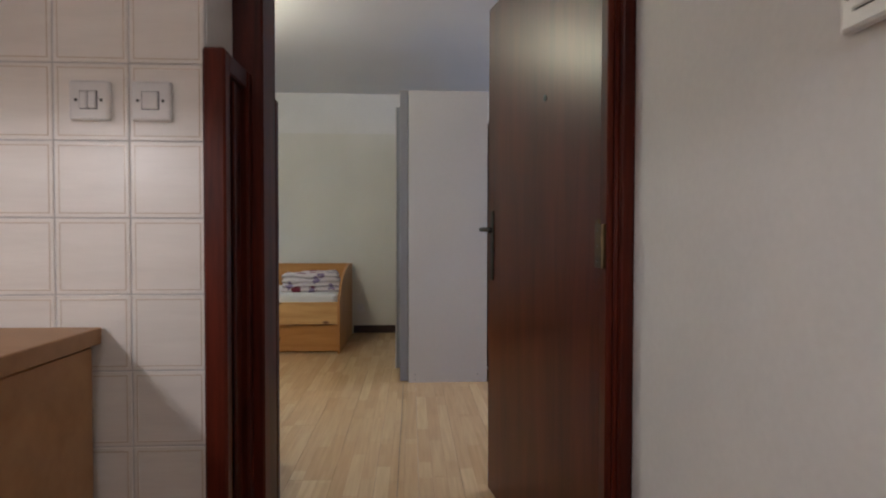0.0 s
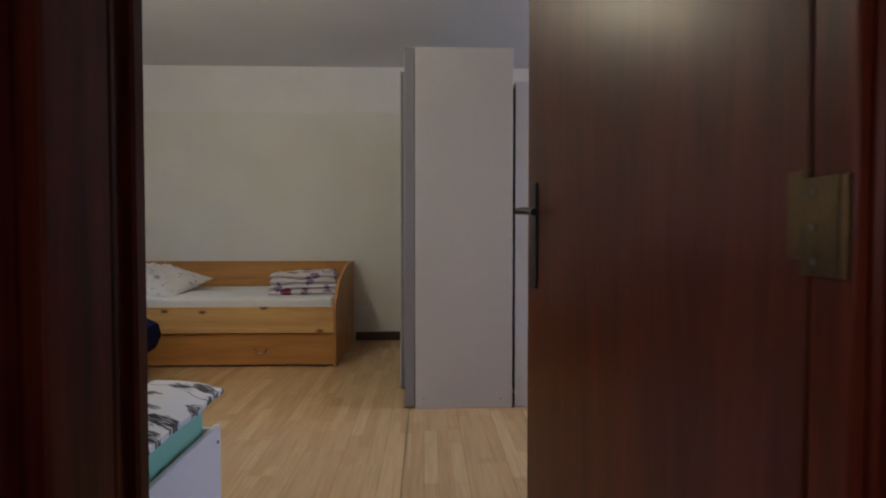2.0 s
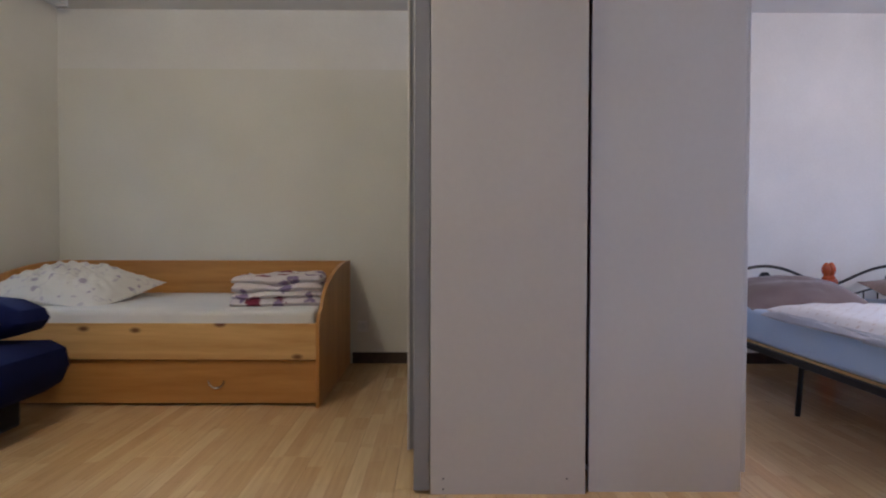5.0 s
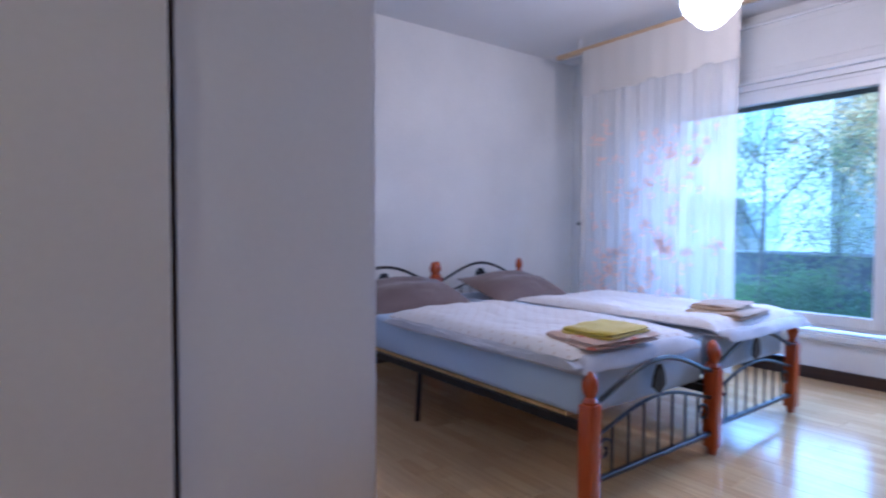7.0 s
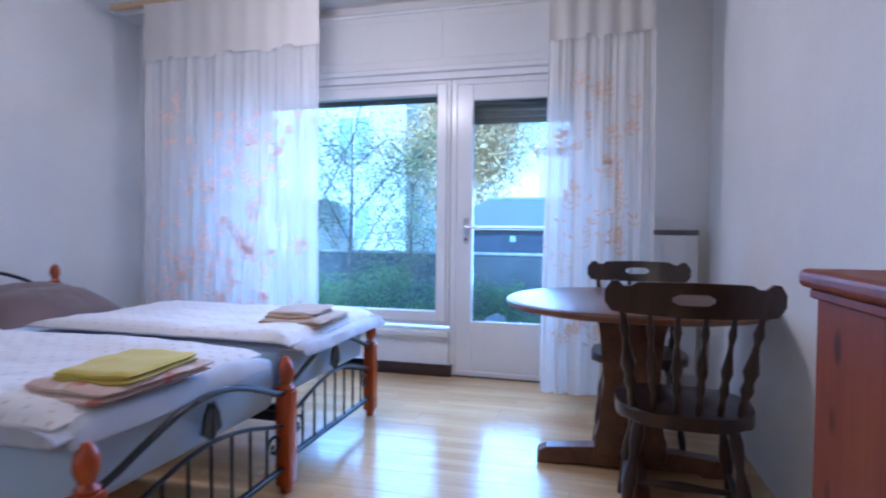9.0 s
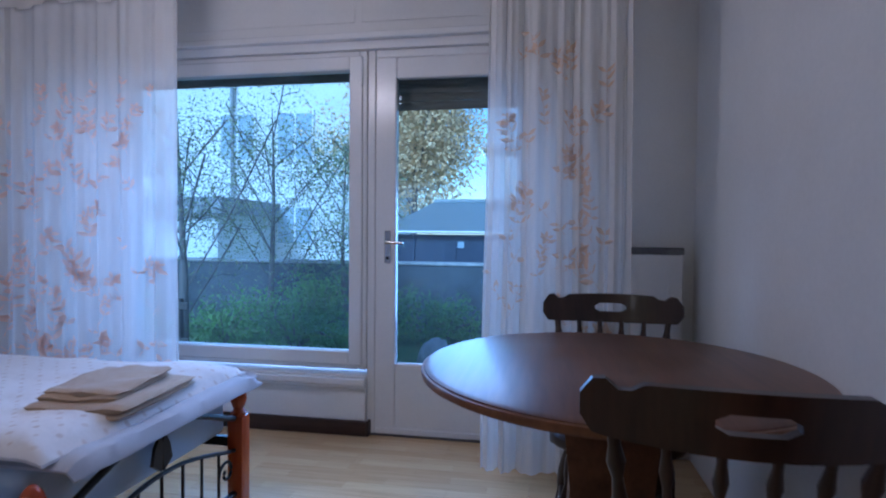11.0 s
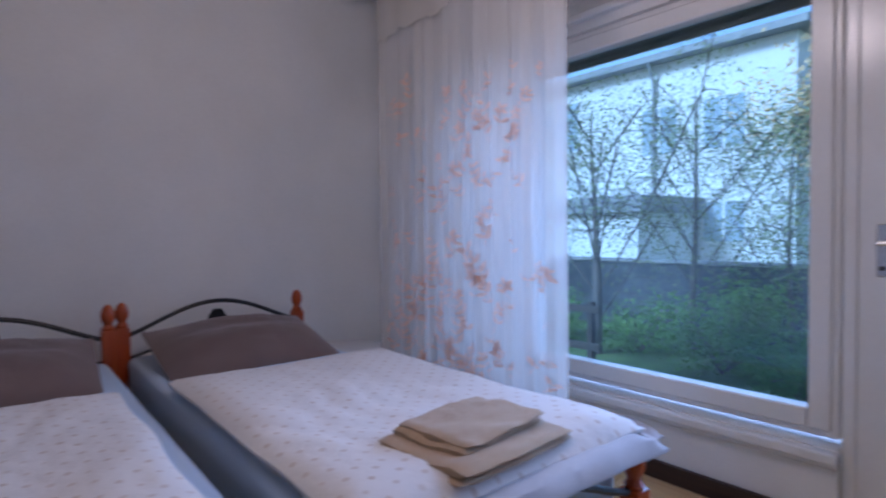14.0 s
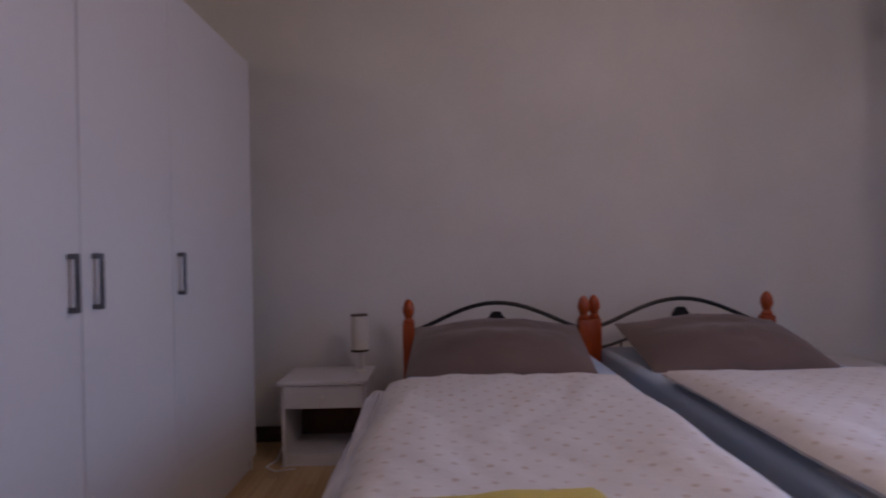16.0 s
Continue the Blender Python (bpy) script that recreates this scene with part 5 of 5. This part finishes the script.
wall_socket(pose(-0.40, NORTH - 0.003, 0.285))
wall_socket(pose(1.44, NORTH, 0.30))
structure("floor_joint", cube(0.113, 2.0, 0.0004, 0.1155, 3.975, 0.0012), skirting_mat, "thin dark joint between two laid floor areas", "floor joint")
solid("lamp_cable", tube(bmesh.new(), [(1.44, 6.17, 0.30), (1.45, 6.12, 0.10), (1.42, 6.02, 0.006), (1.44, 5.88, 0.005), (1.41, 5.80, 0.005), (1.47, 5.74, 0.005), (1.56, 5.77, 0.005)], 0.004, 6), plastic_white, "thin white cable lying on the floor by the nightstand", "cable", smooth=True)

# ---- outside ----
grass_mat = mottled("rough_grass", (0.06, 0.12, 0.04), (0.15, 0.23, 0.08), 0.9, 2.0, 40, 0.6)
stone_mat = mottled("dark_stone", (0.040, 0.048, 0.055), (0.105, 0.115, 0.125), 0.85, 3, 18, 1.0)
pale_stone = mottled("pale_stone", (0.24, 0.24, 0.24), (0.44, 0.43, 0.42), 0.85, 6, 40, 0.6)
render_mat = mottled("white_house_render", (0.66, 0.66, 0.65), (0.76, 0.76, 0.75), 0.85, 1, 30, 0.2)
roof_mat = mottled("grey_roof", (0.24, 0.25, 0.26), (0.34, 0.35, 0.36), 0.8, 3, 30, 0.3)
bark_mat = mottled("bark", (0.09, 0.08, 0.075), (0.20, 0.175, 0.16), 0.9, 8, 60, 0.6, stretch=(1, 1, 0.3))
leaf_green = mottled("green_leaves", (0.07, 0.18, 0.04), (0.20, 0.38, 0.09), 0.6, 3, 30, 0.1)
leaf_dull = mottled("dull_leaves", (0.15, 0.21, 0.09), (0.34, 0.35, 0.17), 0.6, 3, 30, 0.1)
leaf_yellow = mottled("yellow_leaves", (0.62, 0.38, 0.17), (0.85, 0.62, 0.36), 0.6, 3, 30, 0.1)
shed_paint = mottled("navy_shed_paint", (0.012, 0.020, 0.042), (0.022, 0.034, 0.062), 0.5, 3, 40, 0.2)
shed_roof = mottled("wet_grey_roof", (0.13, 0.155, 0.16), (0.22, 0.25, 0.25), 0.35, 4, 25, 0.5, stretch=(6, 1, 1))
# base colour lightened to paint the sky's reflection into the panes
house_glass = mottled("house_window_glass", (0.32, 0.40, 0.46), (0.44, 0.52, 0.58), 0.1, 2, 30, 0.0)
asphalt = mottled("asphalt", (0.04, 0.04, 0.042), (0.065, 0.065, 0.067), 0.9, 2, 120, 0.4)
fence_wood = wood("weathered_board", (0.03, 0.025, 0.022), (0.08, 0.065, 0.055), 0.7, "y")

structure("ground", cube(5.2, -400, -0.5, 800, 400, -0.16), grass_mat, "rough green lawn outside the window", "ground")
structure("ground_west", cube(-800, -400, -0.5, -2.98, 400, -0.16), grass_mat, "rough green lawn behind the house", "ground")
structure("terrace", cube(5.2, 1.2, -0.16, 6.0, 6.3, -0.06, 0.01), stone_mat, "grey stone terrace outside the balcony door", "terrace")
structure("road", cube(9.6, -60, -0.159, 15.0, 60, 0.02), asphalt, "grey asphalt lane behind the garden wall", "road")
gw = thing("garden_wall", pose(9.2, 0, -0.16), "dark rough garden wall with a pale coping", "wall", kind="structure")
part("wall_body", cube(0.0, -30, 0.0, 0.25, 40, 0.86), stone_mat, gw)
part("coping", cube(-0.03, -30, 0.86, 0.28, 40, 0.90, 0.01), pale_stone, gw, "pale stone coping")


def house(m, w, d, h, windows, pipe=None):
    """A plain rendered house: its front faces -x, w along y, d along x."""
    b_ = thing("house", m, "white rendered house with dark windows and a grey pitched roof", "house", "far houses")
    part("wall", cube(0, 0, 0, d, w, h), render_mat, b_)
    part("roof", prism(bmesh.new(), [(-0.5, h - 0.1), (d + 0.5, h - 0.1), (d + 0.5, h + 0.1), (d / 2, h + 0.9), (-0.5, h + 0.1)], "y", -0.4, w + 0.4), roof_mat, b_)
    for y0, z0, ww, hh in windows:
        wd = part("window", cube(-0.06, y0, z0, 0.01, y0 + ww, z0 + hh), frame_paint, b_)
        part("pane", cube(-0.075, y0 + 0.08, z0 + 0.08, -0.058, y0 + ww / 2 - 0.04, z0 + hh - 0.08), house_glass, wd)
        part("pane", cube(-0.075, y0 + ww / 2 + 0.04, z0 + 0.08, -0.058, y0 + ww - 0.08, z0 + hh - 0.08), house_glass, wd)
    if pipe:
        part("downpipe", tube(bmesh.new(), [(-0.45, pipe, h - 0.1), (-0.12, pipe, h - 0.6), (-0.10, pipe, 0)], 0.06), roof_mat, b_, smooth=True)
    return b_


house(pose(19, 8.6, -0.1), 13, 9, 6.5, [(1.2, 3.5, 1.3, 1.6), (3.2, 3.5, 1.3, 1.6), (6.9, 4.0, 1.9, 1.85), (1.2, 0.8, 1.3, 1.3), (4.6, 0.8, 1.3, 1.3), (10, 4.0, 1.6, 1.85)], 4.0)
house(pose(28, -4.5, -0.1), 9.5, 9, 5.2, [(1.0, 3.0, 1.6, 1.4), (3.8, 3.0, 1.6, 1.4), (6.6, 3.0, 1.6, 1.4), (3.8, 0.6, 1.6, 1.4), (6.6, 0.6, 1.6, 1.4)])
an = thing("garage", pose(15.8, 11.2, -0.1), "low flat-roofed garage beside the white house", "garage")
part("wall", cube(0, 0, 0, 3, 9, 1.7), render_mat, an)
part("roof", cube(-0.25, -0.25, 1.7, 3.2, 9.25, 2.15, 0.02), roof_mat, an)

# low shed behind the wall
sd_ = thing("shed", pose(12.0, -4.0, 0.0), "low dark blue shed with a hipped grey roof", "shed")
part("wall", cube(0.15, 0.15, 0.0, 2.85, 9.40, 1.10), shed_paint, sd_, "dark navy-blue boarded wall")
bm = bmesh.new()
low_ = [bm.verts.new(p) for p in ((0, 0, 1.13), (3, 0, 1.13), (3, 9.55, 1.13), (0, 9.55, 1.13))]
eave_ = [bm.verts.new(p) for p in ((0, 0, 1.18), (3, 0, 1.18), (3, 9.55, 1.18), (0, 9.55, 1.18))]
top_ = [bm.verts.new(p) for p in ((1.5, 0.75, 1.78), (1.5, 8.83, 1.78))]
bm.faces.new(low_[::-1])
for i in range(4):
    bm.faces.new((low_[i], low_[(i + 1) % 4], eave_[(i + 1) % 4], eave_[i]))
for f in ((eave_[0], eave_[1], top_[0]), (eave_[2], eave_[3], top_[1]), (eave_[1], eave_[2], top_[1], top_[0]), (eave_[3], eave_[0], top_[0], top_[1])):
    bm.faces.new(f)
part("roof", bm, shed_roof, sd_, "grey-green tiled hipped roof")
part("gutter", tube(bmesh.new(), [(-0.05, -0.05, 1.15), (-0.05, 9.6, 1.15)], 0.022), frame_paint, sd_, "white gutter along the eaves")
part("ridge_cap", tube(bmesh.new(), [(1.5, 0.75, 1.785), (1.5, 8.83, 1.785)], 0.05), shed_roof, sd_)
for k in range(12):
    part("batten", cube(0.12, 0.35 + k * 0.78, 0.0, 0.15, 0.40 + k * 0.78, 1.10), shed_paint, sd_)
part("hatch", cube(0.11, 8.0, 0.86, 0.148, 8.12, 0.98, 0.005), house_glass, sd_, "small pale hatch")


def leaf_cloud(spots, size, seed, per):
    """Many small leaves scattered round the given spots."""
    rnd = np.random.default_rng(seed)
    verts, faces = [], []
    for p, r in spots:
        for _ in range(per):
            c = np.array(p) + rnd.normal(0, r, 3)
            u = rnd.normal(0, 1, 3)
            u /= np.linalg.norm(u)
            w = np.cross(u, rnd.normal(0, 1, 3))
            w /= np.linalg.norm(w) + 1e-6
            s = size * rnd.uniform(0.6, 1.3)
            k = len(verts)
            verts += [c - u * s, c + w * s * 0.45, c + u * s, c - w * s * 0.45]
            faces.append((k, k + 1, k + 2, k + 3))
    return [tuple(float(q) for q in v) for v in verts], faces


def tree(name, m, height, spread, seed, leaf, size, per, label, category, trunk=0.05, limbs=9, low=0.3, group="garden trees", twig_r=0.004):
    """A tapered trunk, forking limbs with twigs, and a loose crown of single leaves."""
    rnd = random.Random(seed)
    t = thing(name, m, label, category, group)
    lean = [Vector((0.06 * math.sin(3 * k / 8 + seed), 0.06 * math.cos(2 * k / 8 + seed), 0)) for k in range(9)]
    pts = [Vector((0, 0, height * 0.85 * k / 8)) + lean[k] * k / 4 for k in range(9)]
    bm = bmesh.new()
    for k in range(8):
        turned(bm, pts[k], pts[k + 1], [trunk * (1 - k / 9), trunk * (1 - (k + 1) / 9)], 8)
    part("trunk", bm, bark_mat, t, smooth=True)
    spots = []
    bm = bmesh.new()
    for i in range(limbs):
        f = low + (0.95 - low) * i / limbs
        base = pts[min(7, int(f * 8))]
        ang = i * 2.4 + rnd.uniform(-0.5, 0.5)
        ln = spread * rnd.uniform(0.45, 0.85) * (1.15 - 0.6 * f)
        d = Vector((math.cos(ang), math.sin(ang), rnd.uniform(0.8, 1.9)))
        mid = base + d * ln * 0.5
        tip = mid + Vector((d.x, d.y, d.z + rnd.uniform(-0.3, 0.4))) * ln * 0.5
        tube(bm, [base, mid, tip], trunk * 0.17, 5)
        for q in range(7):
            a_ = base.lerp(tip, 0.3 + 0.7 * q / 7)
            e = a_ + Vector((rnd.uniform(-1, 1), rnd.uniform(-1, 1), rnd.uniform(-0.2, 1))) * ln * 0.45
            tube(bm, [a_, (a_ + e) / 2 + Vector((0, 0, 0.04 * ln)), e], twig_r, 4)
            spots.append((tuple(e), 0.15 * spread))
            spots.append((tuple((a_ + e) / 2), 0.17 * spread))
    part("limbs", bm, bark_mat, t)
    v, f = leaf_cloud(spots, size, seed, per)
    me = bpy.data.meshes.new("crown")
    me.from_pydata(v, [], f)
    me.materials.append(leaf)
    cro = new("crown", me)
    cro.parent = t
    return t


for x, y, h, spread, seed, trunk in ((7.5, 6.45, 2.9, 1.25, 3, 0.060), (8.3, 5.85, 3.2, 1.2, 8, 0.045), (8.5, 4.95, 2.8, 1.0, 12, 0.035), (8.2, 8.2, 3.1, 1.2, 15, 0.045)):
    tree("small_tree", pose(x, y, -0.16), h, spread, seed, leaf_dull, 0.019, 30, "garden tree with crooked limbs and small sparse leaves", "tree", trunk, 13, 0.22, twig_r=0.0042)
tree("leafy_tree", pose(17.0, 6.1, -0.1), 5.8, 2.7, 21, leaf_yellow, 0.060, 130, "tall tree with pale yellow autumn leaves", "tree", 0.12, 14, 0.25)


def bush(m, r, h, seed, leaf):
    rnd = random.Random(seed)
    t = thing("bush", m, "low green leafy garden bush", "bush", "garden bushes")
    bm = bmesh.new()
    spots = []
    for i in range(16):
        a_ = i * 2.4
        e = Vector((math.cos(a_) * r * rnd.uniform(0.3, 1), math.sin(a_) * r * rnd.uniform(0.3, 1), h * rnd.uniform(0.35, 1)))
        tube(bm, [(0, 0, 0), e * 0.5 + Vector((0, 0, 0.08)), e], 0.006, 4)
        spots += [(tuple(e), r * 0.20), (tuple(e * 0.6), r * 0.22)]
    part("stems", bm, bark_mat, t)
    v, f = leaf_cloud(spots, 0.022, seed, 90)
    me = bpy.data.meshes.new("foliage")
    me.from_pydata(v, [], f)
    me.materials.append(leaf)
    fo = new("foliage", me)
    fo.parent = t


for x, y, r, h, s in ((7.6, 5.2, 0.55, 0.62, 1), (8.1, 4.4, 0.5, 0.6, 2), (7.9, 6.2, 0.5, 0.5, 4), (7.3, 4.5, 0.35, 0.35, 5), (8.4, 3.7, 0.4, 0.45, 6), (7.8, 7.4, 0.5, 0.5, 7), (8.6, 5.4, 0.5, 0.75, 9)):
    bush(pose(x, y, -0.16), r, h, s, leaf_green)

bm = bmesh.new()
bmesh.ops.create_icosphere(bm, subdivisions=3, radius=1.0)
for v in bm.verts:
    v.co *= 1 + 0.22 * noise.noise(v.co * 1.9) + 0.10 * noise.noise(v.co * 5.0)
    v.co = Vector((v.co.x * 0.15, v.co.y * 0.15, v.co.z * 0.19))
rk = solid("boulder", bm, pale_stone, "pale weathered boulder on the lawn", "stone", smooth=True)
rk.matrix_world = pose(7.0, 3.55, -0.02)
fn = thing("low_fence", pose(6.9, 5.98, -0.16), "low fence of two dark weathered boards", "fence")
for y in (0.1, 1.3):
    part("post", cube(0.03, y, 0, 0.09, y + 0.06, 0.62, 0.004), fence_wood, fn)
for z in (0.17, 0.52):
    part("board", cube(0.0, 0.0, z, 0.03, 1.45, z + 0.07, 0.004), fence_wood, fn)

# ---- laminate boards ----
fl = thing("floor", pose(0, 0, 0), "light beech laminate floor in three-strip boards", "floor", kind="structure")
BW, BL = 0.195, 1.285
board_meshes = {}


def board_mesh(w, ln):
    key = (round(w, 3), round(ln, 3))
    if key not in board_meshes:
        bm_ = cube(0.0004, 0.0004, -0.011, w - 0.0004, ln - 0.0004, 0.0, 0.0008)
        board_meshes[key] = mesh_of("board", bm_, floor_mat)
    return board_meshes[key]


rowi = 0
x = WEST + 0.002
while x < EAST + 0.04:
    w = min(BW, EAST + 0.045 - x)
    y_lo = 1.03 if -0.27 < x + w and x < 0.76 else 1.35
    y = y_lo - (0.0, 0.43, 0.86)[rowi % 3]
    while y < NORTH:
        a_, e_ = max(y, y_lo), min(y + BL, NORTH)
        if e_ - a_ > 0.02 and w > 0.01:
            o = new("board", board_mesh(w, e_ - a_))
            o.location = (x, a_, 0)
            o.parent = fl
        y += BL
    x += BW
    rowi += 1

# ---- wall tiles in the kitchen ----
tw = thing("tiling", pose(0, 0, 0), "cream glazed wall tiles with a beige border line", "tiles", kind="structure")
TX, TZ = 0.158, 0.1655


def tile_mesh():
    w, h, d = TX - 0.003, TZ - 0.003, 0.007
    bm_ = bmesh.new()

    def ring(i, y):
        return [bm_.verts.new(p) for p in ((i, y, i), (w - i, y, i), (w - i, y, h - i), (i, y, h - i))]
    rings = [ring(0, 0.0), ring(0, -d + 0.0015), ring(0.0015, -d), ring(0.008, -d), ring(0.0088, -d - 0.0006), ring(0.0102, -d - 0.0006), ring(0.011, -d)]
    for k, (a_, c_) in enumerate(zip(rings, rings[1:])):
        for q in range(4):
            f_ = bm_.faces.new((a_[q], a_[(q + 1) % 4], c_[(q + 1) % 4], c_[q]))
            f_.material_index = 1 if k in (3, 4) else 0
    bm_.faces.new(rings[-1])
    bm_.faces.new(rings[0][::-1])
    return mesh_of("tile", bm_, [tile_mat, tile_line])


part("grout", cube(-1.12, 1.0285, 0.0, -0.270, 1.0345, 2.40), grout_mat, tw)
shared = tile_mesh()
for i in range(1, 7):
    for k in range(14):
        x0, z0 = -0.429 + 0.0015 - TX * (i - 1), 1.303 + 0.0015 + TZ * (k - 8)
        if z0 < 0.0:
            continue
        o = new("tile", shared)
        o.location = (x0, 1.0330, z0)
        o.parent = tw
